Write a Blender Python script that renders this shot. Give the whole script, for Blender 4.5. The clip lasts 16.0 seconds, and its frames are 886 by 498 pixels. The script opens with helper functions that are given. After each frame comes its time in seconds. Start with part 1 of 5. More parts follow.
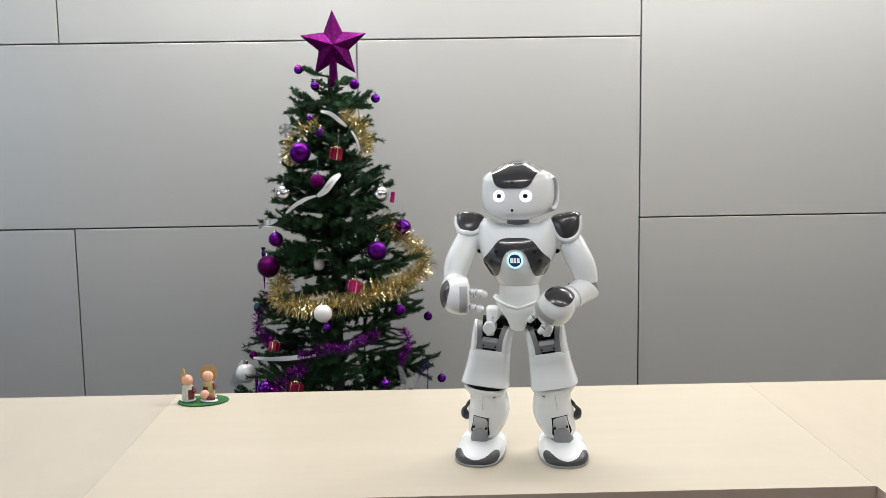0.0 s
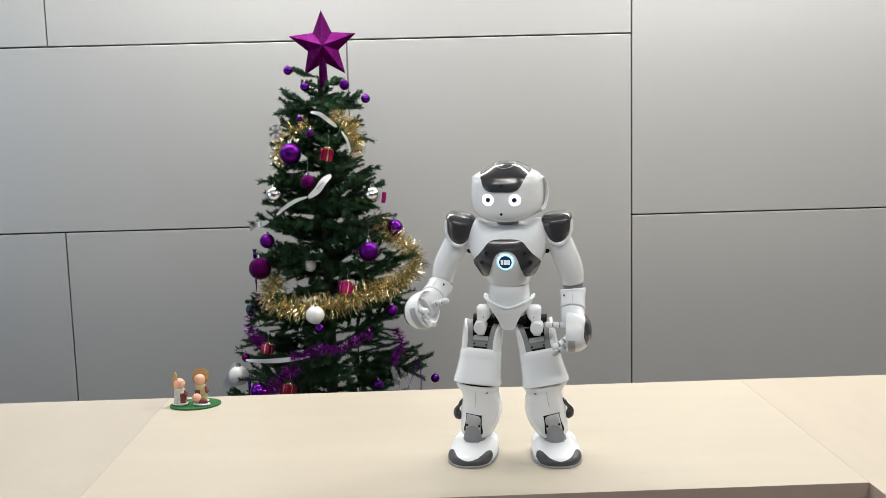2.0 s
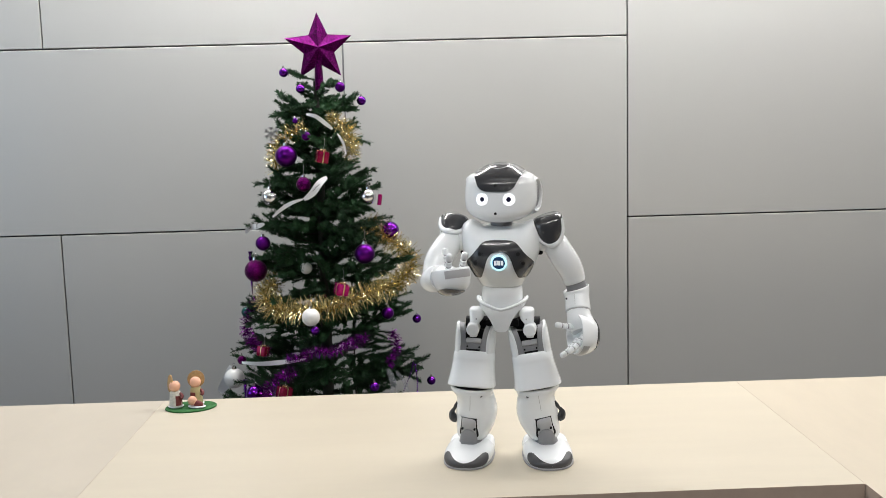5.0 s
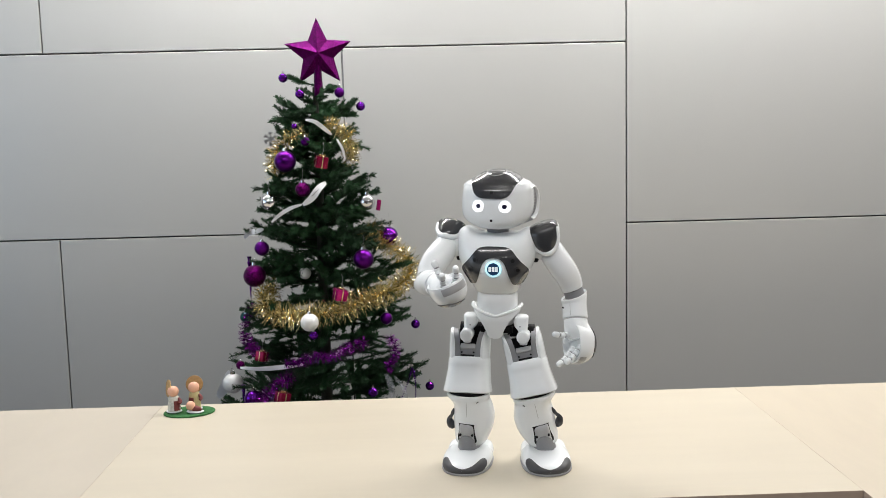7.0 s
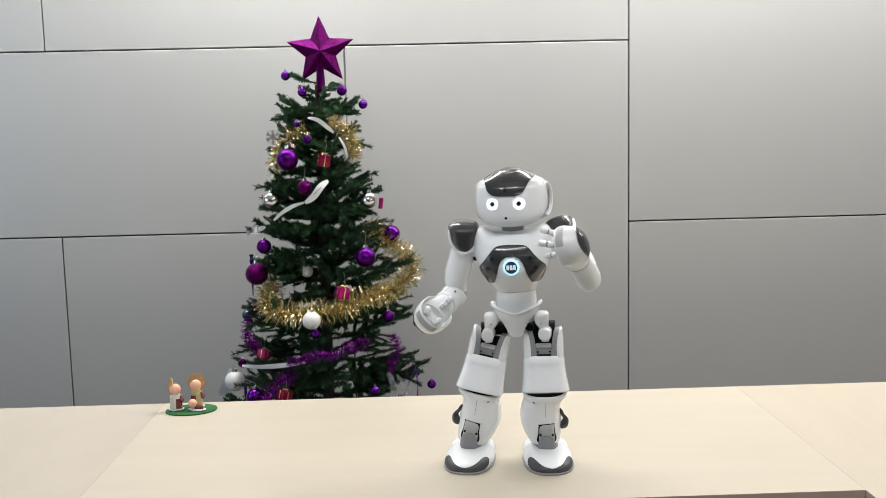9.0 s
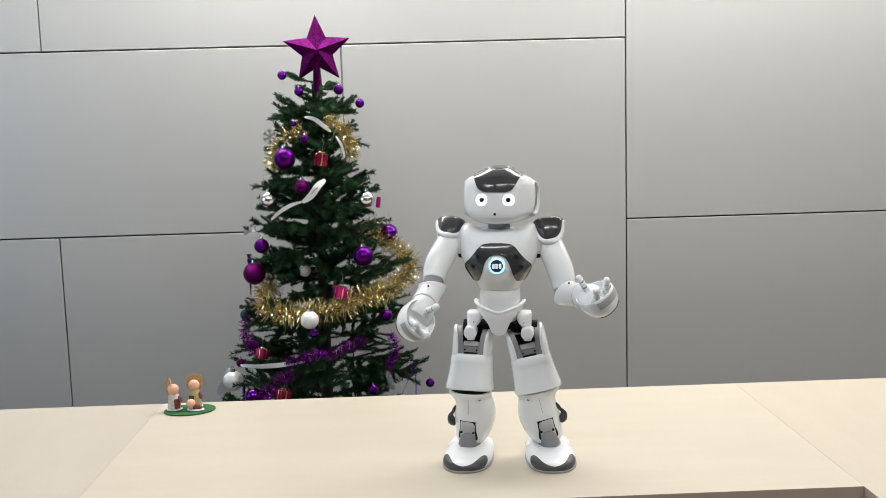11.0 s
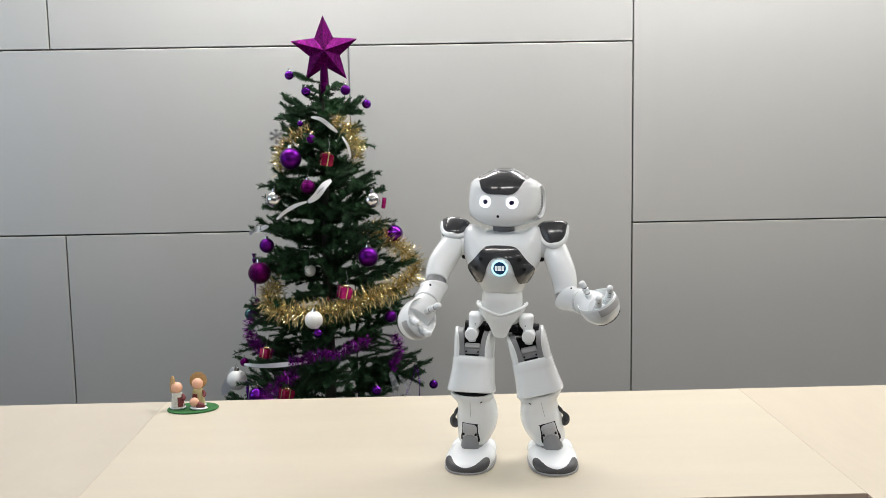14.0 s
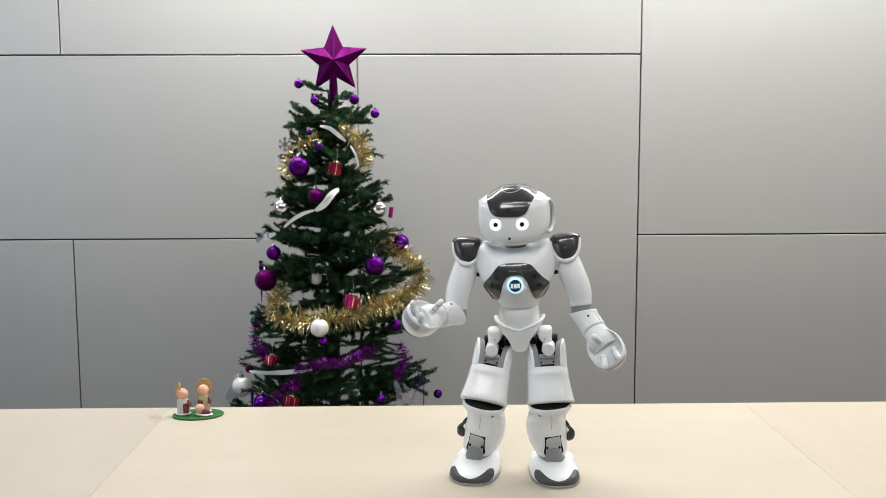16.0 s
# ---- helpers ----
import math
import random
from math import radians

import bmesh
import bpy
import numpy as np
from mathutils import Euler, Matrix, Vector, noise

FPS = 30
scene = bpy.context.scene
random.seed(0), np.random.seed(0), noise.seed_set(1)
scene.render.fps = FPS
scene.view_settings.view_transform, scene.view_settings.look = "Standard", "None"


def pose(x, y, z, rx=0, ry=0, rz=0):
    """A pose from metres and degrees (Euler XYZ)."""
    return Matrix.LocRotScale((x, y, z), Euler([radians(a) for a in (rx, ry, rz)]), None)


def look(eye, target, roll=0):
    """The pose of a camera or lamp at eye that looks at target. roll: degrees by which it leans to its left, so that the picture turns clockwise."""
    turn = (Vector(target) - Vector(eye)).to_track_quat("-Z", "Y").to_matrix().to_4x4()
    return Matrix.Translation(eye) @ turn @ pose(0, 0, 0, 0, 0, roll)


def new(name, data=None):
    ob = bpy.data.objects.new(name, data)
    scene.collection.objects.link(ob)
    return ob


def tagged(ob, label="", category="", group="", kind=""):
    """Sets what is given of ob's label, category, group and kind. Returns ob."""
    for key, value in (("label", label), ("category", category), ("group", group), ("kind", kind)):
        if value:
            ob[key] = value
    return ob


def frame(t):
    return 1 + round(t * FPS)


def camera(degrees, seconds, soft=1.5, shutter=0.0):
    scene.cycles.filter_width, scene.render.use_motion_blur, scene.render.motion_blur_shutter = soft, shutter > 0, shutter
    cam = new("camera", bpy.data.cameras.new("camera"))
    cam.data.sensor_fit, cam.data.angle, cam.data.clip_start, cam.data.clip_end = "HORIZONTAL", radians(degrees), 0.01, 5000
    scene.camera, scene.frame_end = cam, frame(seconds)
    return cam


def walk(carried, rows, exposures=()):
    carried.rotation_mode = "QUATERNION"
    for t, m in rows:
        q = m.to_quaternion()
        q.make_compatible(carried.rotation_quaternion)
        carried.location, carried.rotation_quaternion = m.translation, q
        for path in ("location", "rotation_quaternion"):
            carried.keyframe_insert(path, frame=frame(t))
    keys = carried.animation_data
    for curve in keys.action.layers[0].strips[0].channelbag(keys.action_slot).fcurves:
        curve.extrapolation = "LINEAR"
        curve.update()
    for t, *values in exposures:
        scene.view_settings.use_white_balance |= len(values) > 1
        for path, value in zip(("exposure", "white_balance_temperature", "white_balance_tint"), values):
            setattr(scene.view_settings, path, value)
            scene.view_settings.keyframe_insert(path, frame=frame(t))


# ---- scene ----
cam = camera(49.1, 16.0, soft=0.75, shutter=0.5)
PATH = [
    (0, (-0.075, -0.068, 1.389), (-0.038, 1.915, 1.136), -0.9),
    (0.5, (-0.071, -0.067, 1.394), (-0.034, 1.916, 1.138), -1.2),
    (1, (-0.07, -0.067, 1.396), (-0.031, 1.916, 1.139), -1.3),
    (1.5, (-0.066, -0.066, 1.392), (-0.024, 1.917, 1.138), -1.4),
    (2, (-0.066, -0.062, 1.394), (-0.019, 1.921, 1.136), -1.5),
    (2.5, (-0.066, -0.057, 1.393), (-0.015, 1.925, 1.134), -1.5),
    (3, (-0.065, -0.057, 1.394), (-0.012, 1.925, 1.136), -1.6),
    (3.5, (-0.065, -0.063, 1.391), (-0.014, 1.92, 1.137), -1.7),
    (4, (-0.063, -0.059, 1.39), (-0.013, 1.925, 1.137), -1.6),
    (6.5, (-0.064, -0.063, 1.394), (-0.007, 1.921, 1.148), -1.5),
    (7, (-0.063, -0.062, 1.393), (-0.007, 1.923, 1.151), -1.4),
    (7.5, (-0.065, -0.065, 1.392), (-0.007, 1.92, 1.153), -1.3),
    (8, (-0.065, -0.067, 1.396), (-0.01, 1.918, 1.157), -1.3),
    (8.5, (-0.067, -0.065, 1.397), (-0.013, 1.92, 1.155), -1.4),
    (9, (-0.065, -0.061, 1.394), (-0.012, 1.923, 1.148), -1.3),
    (11.5, (-0.061, -0.06, 1.395), (-0.007, 1.924, 1.145), -1.7),
    (12, (-0.06, -0.06, 1.395), (-0.009, 1.924, 1.145), -1.7),
    (12.5, (-0.06, -0.058, 1.395), (-0.01, 1.925, 1.145), -1.6),
    (13, (-0.06, -0.056, 1.394), (-0.007, 1.927, 1.142), -1.5),
    (13.5, (-0.058, -0.059, 1.395), (-0.009, 1.925, 1.146), -1.4),
    (14, (-0.059, -0.06, 1.393), (-0.016, 1.924, 1.148), -1.0),
    (14.5, (-0.063, -0.061, 1.395), (-0.024, 1.924, 1.154), -0.3),
    (15, (-0.067, -0.063, 1.393), (-0.028, 1.923, 1.159), -0.0),
    (15.5, (-0.065, -0.067, 1.396), (-0.029, 1.919, 1.167), -0.2),
    (16, (-0.068, -0.068, 1.4), (-0.031, 1.919, 1.171), -0.2),
]
walk(cam, [(t, look(eye, target, roll)) for t, eye, target, roll in PATH])

# ---- light ----
world = bpy.data.worlds.new("world")
world.use_nodes = True
scene.world = world
sky = world.node_tree.nodes.new("ShaderNodeTexSky")
sky.sky_type, sky.sun_disc, sky.sun_elevation, sky.sun_rotation = "NISHITA", False, radians(28), radians(-80)
world.node_tree.links.new(sky.outputs[0], world.node_tree.nodes["Background"].inputs[0])
world.node_tree.nodes["Background"].inputs[1].default_value = 0.08
scene.view_settings.exposure = -0.64


def lamp(name, eye, target, w, h, power, color):
    data = bpy.data.lights.new(name, "AREA")
    data.shape, data.size, data.size_y, data.energy, data.color = "RECTANGLE", w, h, power, color
    ob = new(name, data)
    ob.matrix_world = look(eye, target)
    return ob


CEIL = 2.62
WARM, COOL = (1.0, 0.967, 0.955), (0.56, 0.75, 1.0)
TUBES = [(-2.2, 2.72, 16), (-0.60, 2.72, 48), (0.95, 2.72, 47), (2.5, 2.72, 44), (-0.45, 0.5, 27), (1.15, 0.5, 27), (2.75, 0.5, 19), (-0.45, -1.6, 8), (1.15, -1.6, 8)]
for tx, ty, power in TUBES:
    lamp("tube_light", (tx, ty, CEIL - 0.075), (tx, ty, 0), 1.2, 0.10, power, WARM)
lamp("window_light", (-3.14, 0.9, 1.6), (0.0, 1.7, 1.2), 2.4, 1.5, 27, COOL)

# ---- materials ----
def mat(name, color, rough=0.5, metal=0.0, var=0.06, scale=30.0, bump=0.0, bscale=200.0, coat=0.0, glow=None, spec=0.5, stretch=(1, 1, 1), rvar=0.08, random_tone=0.0, glitter=0.0):
    m = bpy.data.materials.new(name)
    m.use_nodes = True
    nt = m.node_tree
    b = nt.nodes["Principled BSDF"]
    N, L = nt.nodes.new, nt.links.new
    co = N("ShaderNodeTexCoord")
    mp = N("ShaderNodeMapping")
    mp.inputs["Scale"].default_value = stretch
    L(co.outputs["Object"], mp.inputs["Vector"])
    n1, n2 = N("ShaderNodeTexNoise"), N("ShaderNodeTexNoise")
    n1.inputs["Scale"].default_value, n2.inputs["Scale"].default_value = scale, scale * 7.3
    n1.inputs["Detail"].default_value = n2.inputs["Detail"].default_value = 5
    mix = N("ShaderNodeMix")
    mix.data_type = "FLOAT"
    mix.inputs[0].default_value = 0.4
    for n, k in ((n1, 2), (n2, 3)):
        L(mp.outputs[0], n.inputs["Vector"])
        L(n.outputs["Fac"], mix.inputs[k])
    ramp = N("ShaderNodeMix")
    ramp.data_type = "RGBA"
    ramp.inputs[6].default_value = (*[max(0, c * (1 - 2 * var)) for c in color], 1)
    ramp.inputs[7].default_value = (*[min(1, c * (1 + 2 * var)) for c in color], 1)
    L(mix.outputs[0], ramp.inputs[0])
    tone = ramp.outputs[2]
    if random_tone:
        oi, hsv, mr = N("ShaderNodeObjectInfo"), N("ShaderNodeHueSaturation"), N("ShaderNodeMapRange")
        mr.inputs[3].default_value, mr.inputs[4].default_value = 1 - random_tone, 1 + random_tone
        L(oi.outputs["Random"], mr.inputs[0])
        L(mr.outputs[0], hsv.inputs["Value"])
        L(tone, hsv.inputs["Color"])
        tone = hsv.outputs[0]
    if glitter:
        vo, sep, amp, mul = N("ShaderNodeTexVoronoi"), N("ShaderNodeSeparateColor"), N("ShaderNodeMapRange"), N("ShaderNodeHueSaturation")
        vo.inputs["Scale"].default_value = glitter
        L(co.outputs["Object"], vo.inputs["Vector"])
        L(vo.outputs["Color"], sep.inputs[0])
        amp.inputs[1].default_value, amp.inputs[3].default_value, amp.inputs[4].default_value = 0.35, 0.40, 1.9
        L(sep.outputs[0], amp.inputs[0])
        L(amp.outputs[0], mul.inputs["Value"])
        L(tone, mul.inputs["Color"])
        tone = mul.outputs[0]
    L(tone, b.inputs["Base Color"])
    rr = N("ShaderNodeMapRange")
    rr.inputs[3].default_value, rr.inputs[4].default_value = max(0.02, rough - rvar), min(1, rough + rvar)
    L(n2.outputs["Fac"], rr.inputs[0])
    L(rr.outputs[0], b.inputs["Roughness"])
    b.inputs["Metallic"].default_value = metal
    b.inputs["Specular IOR Level"].default_value = spec
    b.inputs["Coat Weight"].default_value = coat
    b.inputs["Coat Roughness"].default_value = 0.08
    if bump:
        nb, bm_ = N("ShaderNodeTexNoise"), N("ShaderNodeBump")
        nb.inputs["Scale"].default_value, nb.inputs["Detail"].default_value = bscale, 4
        bm_.inputs["Strength"].default_value, bm_.inputs["Distance"].default_value = bump, 0.002
        L(mp.outputs[0], nb.inputs["Vector"])
        L(nb.outputs["Fac"], bm_.inputs["Height"])
        L(bm_.outputs[0], b.inputs["Normal"])
    if glow:
        b.inputs["Emission Color"].default_value = (*glow[0], 1)
        b.inputs["Emission Strength"].default_value = glow[1]
    return m


M_PANEL = mat("satin_grey_panel", (0.50, 0.508, 0.492), 0.42, 0.35, 0.012, 2.0, 0.02, 900, spec=0.4, rvar=0.03, random_tone=0.012)
M_JOINT = mat("joint_dark", (0.03, 0.03, 0.03), 0.8)
M_WOOD = mat("pale_maple_laminate", (0.535, 0.486, 0.386), 0.36, 0, 0.05, 2.6, 0.03, 60, stretch=(0.9, 7, 7), spec=0.4)
M_WOOD_SIDE = mat("pale_maple_laminate_cross", (0.515, 0.459, 0.361), 0.38, 0, 0.07, 3.0, 0.03, 60, stretch=(5, 1.2, 5), spec=0.4)
M_WOOD_WEST = mat("beige_maple_laminate", (0.495, 0.449, 0.369), 0.40, 0, 0.07, 2.5, 0.03, 60, stretch=(3, 1.6, 5), spec=0.4)
M_EDGE = mat("maple_edge_band", (0.42, 0.33, 0.26), 0.5, 0, 0.06, 20)
M_STEEL = mat("grey_steel", (0.45, 0.46, 0.47), 0.35, 0.8)
# unseen ceiling, walls and floor, toned down so less light bounces back
M_CEIL = mat("white_ceiling", (0.62, 0.62, 0.61), 0.9, 0, 0.02, 4)
M_WALL = mat("dimmed_grey_wall", (0.20, 0.197, 0.19), 0.85, 0, 0.03, 3)
M_FLOOR = mat("grey_carpet", (0.10, 0.10, 0.107), 0.95, 0, 0.2, 60, 0.4, 300)
M_WHITE = mat("white_plastic", (0.815, 0.845, 0.855), 0.24, 0, 0.003, 9, coat=0.15, rvar=0.015)
M_DARK = mat("dark_gloss_plastic", (0.040, 0.041, 0.044), 0.20, 0, 0.06, 20, coat=0.3, rvar=0.04)
M_GREY = mat("grey_plastic", (0.25, 0.255, 0.265), 0.42, 0, 0.05, 30)
M_LGREY = mat("light_grey_plastic", (0.42, 0.425, 0.43), 0.42, 0, 0.04, 30)
M_SOLE = mat("grey_rubber", (0.30, 0.30, 0.31), 0.6, 0, 0.05, 40)
M_BLACK = mat("black_hole", (0.010, 0.010, 0.011), 0.6, spec=0.15)
M_TOE = mat("dark_satin_plastic", (0.055, 0.056, 0.060), 0.38, 0, 0.06, 20, rvar=0.05)
M_EYE = mat("eye_light", (0.9, 0.9, 0.9), 0.3, glow=((0.93, 0.96, 1.0), 1.6))
M_PUPIL = mat("pupil", (0.02, 0.018, 0.05), 0.2)
M_RING = mat("ring_light", (0.6, 0.9, 1.0), 0.3, glow=((0.42, 0.86, 1.0), 1.5))
M_NAVY = mat("navy_button", (0.012, 0.05, 0.14), 0.3)
# button marks are no lamps: a weak glow is added to whiten them
M_MARK = mat("white_mark_glow", (0.85, 0.88, 0.9), 0.4, glow=((0.85, 0.95, 1.0), 0.6))
M_NEEDLE = mat("green_needles", (0.019, 0.056, 0.022), 0.65, 0, 0.45, 25, spec=0.2, random_tone=0.3)
M_BARK = mat("brown_green_stem", (0.016, 0.020, 0.011), 0.7, 0, 0.2, 40)
M_GOLD = mat("gold_tinsel", (0.70, 0.60, 0.31), 0.20, 0.95, 0.15, 60)
M_PURPLE_T = mat("purple_tinsel", (0.20, 0.012, 0.25), 0.25, 0.85, 0.2, 60)
M_PURPLE = mat("purple_matte_metal", (0.085, 0.005, 0.155), 0.34, 1.0, 0.06, 20)
M_PURPLE_S = mat("purple_shiny_metal", (0.13, 0.012, 0.30), 0.08, 0.95, 0.05, 20, rvar=0.02)
M_MAGENTA = mat("magenta_glitter", (0.098, 0.003, 0.084), 0.36, 1.0, 0.25, 60, 1.0, 420, glitter=520)
M_SILVER = mat("silver_mirror", (0.75, 0.75, 0.76), 0.06, 1.0, 0.02, 20, rvar=0.02)
M_GBALL = mat("pearl_white", (0.70, 0.71, 0.70), 0.35, 0.1, 0.03, 30)
M_TEAL = mat("dark_teal_gloss", (0.02, 0.09, 0.09), 0.12, 0.6)
M_RED = mat("red_foil", (0.28, 0.008, 0.05), 0.25, 0.6, 0.15, 60)
M_PINK = mat("pink_foil", (0.42, 0.012, 0.16), 0.25, 0.6, 0.15, 60)
M_FILM = mat("clear_film", (0.62, 0.65, 0.69), 0.3, 0, 0.06, 40)
M_FILM.node_tree.nodes["Principled BSDF"].inputs["Alpha"].default_value = 0.22
M_RIBBON = mat("white_satin", (0.72, 0.74, 0.76), 0.35, 0.1, 0.04, 40)
M_GREEN = mat("green_felt", (0.022, 0.125, 0.030), 0.9, 0, 0.4, 150, 0.5, 500)
M_SKIN = mat("peach_wood", (0.72, 0.40, 0.27), 0.55, 0, 0.04, 40)
M_CREAM = mat("cream_paint", (0.62, 0.56, 0.50), 0.6, 0, 0.4, 160)
M_STRAW = mat("straw", (0.40, 0.25, 0.10), 0.7, 0, 0.3, 150, 0.6, 400)
M_MAROON = mat("maroon_paint", (0.16, 0.03, 0.03), 0.6, 0, 0.2, 60)
M_OLIVE = mat("yellow_cloth", (0.45, 0.40, 0.20), 0.7, 0, 0.2, 90)


# ---- mesh helpers ----
def link_bm(name, bm, material, parent=None, label="", smooth=True):
    me = bpy.data.meshes.new(name)
    bmesh.ops.recalc_face_normals(bm, faces=bm.faces[:])
    bm.to_mesh(me)
    bm.free()
    for m in material if isinstance(material, (list, tuple)) else (material,):
        me.materials.append(m)
    if smooth:
        for p in me.polygons:
            p.use_smooth = True
        me.set_sharp_from_angle(angle=radians(38))
    ob = new(name, me)
    ob.parent = parent
    if label:
        ob["label"] = label
    return ob


def part(name, bm, material, parent, label="", smooth=True):
    return link_bm(name, bm, material, parent, label, smooth)


def thing(name, label, category, m=None, group="", kind=""):
    ob = new(name)
    ob.empty_display_size = 0.05
    if m is not None:
        ob.matrix_world = m
    return tagged(ob, label, category, group, kind)


def quads(bm, rows, close_u=True, cap=True, mi=0):
    """Faces between rows of points; rows run round when close_u."""
    vs = [[bm.verts.new(p) for p in r] for r in rows]
    n = len(vs[0])
    for a, b in zip(vs, vs[1:]):
        for i in range(n if close_u else n - 1):
            j = (i + 1) % n
            bm.faces.new((a[i], a[j], b[j], b[i])).material_index = mi
    if cap and close_u:
        for r in (vs[0], vs[-1]):
            bm.faces.new(r).material_index = mi
    return vs


def smooth_rows(rings, k):
    """Catmull-Rom through the rings, k steps between two."""
    r = np.array(rings, float)
    out = []
    for i in range(len(r) - 1):
        p0, p1, p2, p3 = r[max(i - 1, 0)], r[i], r[i + 1], r[min(i + 2, len(r) - 1)]
        for s in np.arange(k) / k:
            out.append(0.5 * (2 * p1 + (p2 - p0) * s + (2 * p0 - 5 * p1 + 4 * p2 - p3) * s * s + (3 * p1 - p0 - 3 * p2 + p3) * s ** 3))
    return out + [r[-1]]


def loft(rings, axis="z", n=40, power=2.2, k=4, bm=None, shape=None):
    """rings: along the axis, centre a, centre b, half a, half b. a, b are x, y for z and y, z for x."""
    bm = bm or bmesh.new()
    rows = []
    for s, ca, cb, ra, rb in smooth_rows(rings, k):
        row = []
        for i in range(n):
            t = 2 * math.pi * i / n
            c, d = math.cos(t), math.sin(t)
            a = ca + ra * math.copysign(abs(c) ** (2 / power), c)
            b = cb + rb * math.copysign(abs(d) ** (2 / power), d)
            p = Vector((a, b, s)) if axis == "z" else Vector((s, a, b))
            row.append(shape(p) if shape else p)
        rows.append(row)
    quads(bm, rows)
    return bm


def box(bm, sx, sy, sz, m=Matrix(), bevel=0.0, seg=2, mi=0):
    g = bmesh.ops.create_cube(bm, size=1, matrix=m @ Matrix.Diagonal((sx, sy, sz, 1)))
    faces = {f for v in g["verts"] for f in v.link_faces}
    for f in faces:
        f.material_index = mi
    if bevel:
        bmesh.ops.bevel(bm, geom=list({e for v in g["verts"] for e in v.link_edges}), offset=bevel, segments=seg, affect="EDGES", profile=0.5)
    return bm


def cyl(bm, r1, r2, h, m=Matrix(), n=24, bevel=0.0, mi=0):
    g = bmesh.ops.create_cone(bm, cap_ends=True, segments=n, radius1=r1, radius2=r2, depth=h, matrix=m)
    fs = {f for v in g["verts"] for f in v.link_faces}
    for f in fs:
        f.material_index = mi
    if bevel:
        caps = [e for f in fs if len(f.verts) > 4 for e in f.edges]
        bmesh.ops.bevel(bm, geom=caps, offset=bevel, segments=3, affect="EDGES", profile=0.5)
    return bm


def ball(bm, r, m=Matrix(), u=24, v=16, mi=0):
    g = bmesh.ops.create_uvsphere(bm, u_segments=u, v_segments=v, radius=r, matrix=m)
    for f in {f for w in g["verts"] for f in w.link_faces}:
        f.material_index = mi
    return bm


def tube(bm, pts, r, n=8, mi=0, closed=False, k=4):
    """A round bar along a smooth curve; r a number or one per point."""
    rs = r if isinstance(r, (list, tuple)) else [r] * len(pts)
    full = smooth_rows([(*p, q) for p, q in zip(pts, rs)], k)
    ps = [Vector(p[:3]) for p in full]
    rows, up = [], Vector((0.31, 0.52, 0.79)).normalized()
    for i, p in enumerate(ps):
        d = (ps[min(i + 1, len(ps) - 1)] - ps[max(i - 1, 0)]).normalized()
        u = (up - d * up.dot(d)).normalized()
        w = d.cross(u)
        up = u
        rows.append([p + (u * math.cos(2 * math.pi * j / n) + w * math.sin(2 * math.pi * j / n)) * full[i][3] for j in range(n)])
    quads(bm, rows, mi=mi)
    return bm


def surface(bm):
    from mathutils.bvhtree import BVHTree
    bmesh.ops.recalc_face_normals(bm, faces=bm.faces[:])
    bm.normal_update()
    return BVHTree.FromBMesh(bm)


def shell(tree, rows, ray, lift=0.0015, close_u=True, sink=0.004):
    """A thin cover that follows a surface: rows of 2D points thrown along ray(p) = (start, way) on the tree; its rims turn in."""
    out = []
    last = len(rows) - 1
    for i, row in enumerate(rows):
        pts = []
        for p in row:
            o, d = ray(p)
            hit, nrm, _, _ = tree.ray_cast(o, d)
            if hit is None:
                hit, nrm, _, _ = tree.find_nearest(o + d * 0.1)
            if nrm.dot(d) > 0:
                nrm = -nrm
            pts.append((hit, nrm))
        low = [h - n * sink for h, n in pts]
        high = [h + n * lift for h, n in pts]
        if not close_u:
            high = [low[0]] + high + [low[-1]]
            low = [low[0]] + low + [low[-1]]
            if i == 0:
                out.append(low)
        out.append(high)
        if i == last:
            out.append(low)
    bm = bmesh.new()
    quads(bm, out, close_u, cap=False)
    bmesh.ops.remove_doubles(bm, verts=bm.verts[:], dist=1e-6)
    return bm


def blob(outline, rings=8, centre=None, k=6):
    """Rows that fill a smooth closed outline of 2D points, from its middle out."""
    o = np.array(outline, float)
    m = len(o)
    pts = []
    for i in range(m):
        p0, p1, p2, p3 = o[i - 1], o[i], o[(i + 1) % m], o[(i + 2) % m]
        for s in np.arange(k) / k:
            pts.append(0.5 * (2 * p1 + (p2 - p0) * s + (2 * p0 - 5 * p1 + 4 * p2 - p3) * s * s + (3 * p1 - p0 - 3 * p2 + p3) * s ** 3))
    pts = np.array(pts)
    c = np.array(centre) if centre is not None else pts.mean(0)
    return [[c + (p - c) * max(i / rings, 0.01) for p in pts] for i in range(rings + 1)]


# ---- the room ----
WALL_Y, TOP = 3.2, 0.75
X0, X1, Y0 = -3.2, 3.6, -3.2


def slab(name, x0, x1, y0, y1, z0, z1, material, parent=None, bevel=0.0, smooth=False):
    bm = bmesh.new()
    box(bm, x1 - x0, y1 - y0, z1 - z0, Matrix.Translation(((x0 + x1) / 2, (y0 + y1) / 2, (z0 + z1) / 2)), bevel)
    return link_bm(name, bm, material, parent, smooth=smooth)


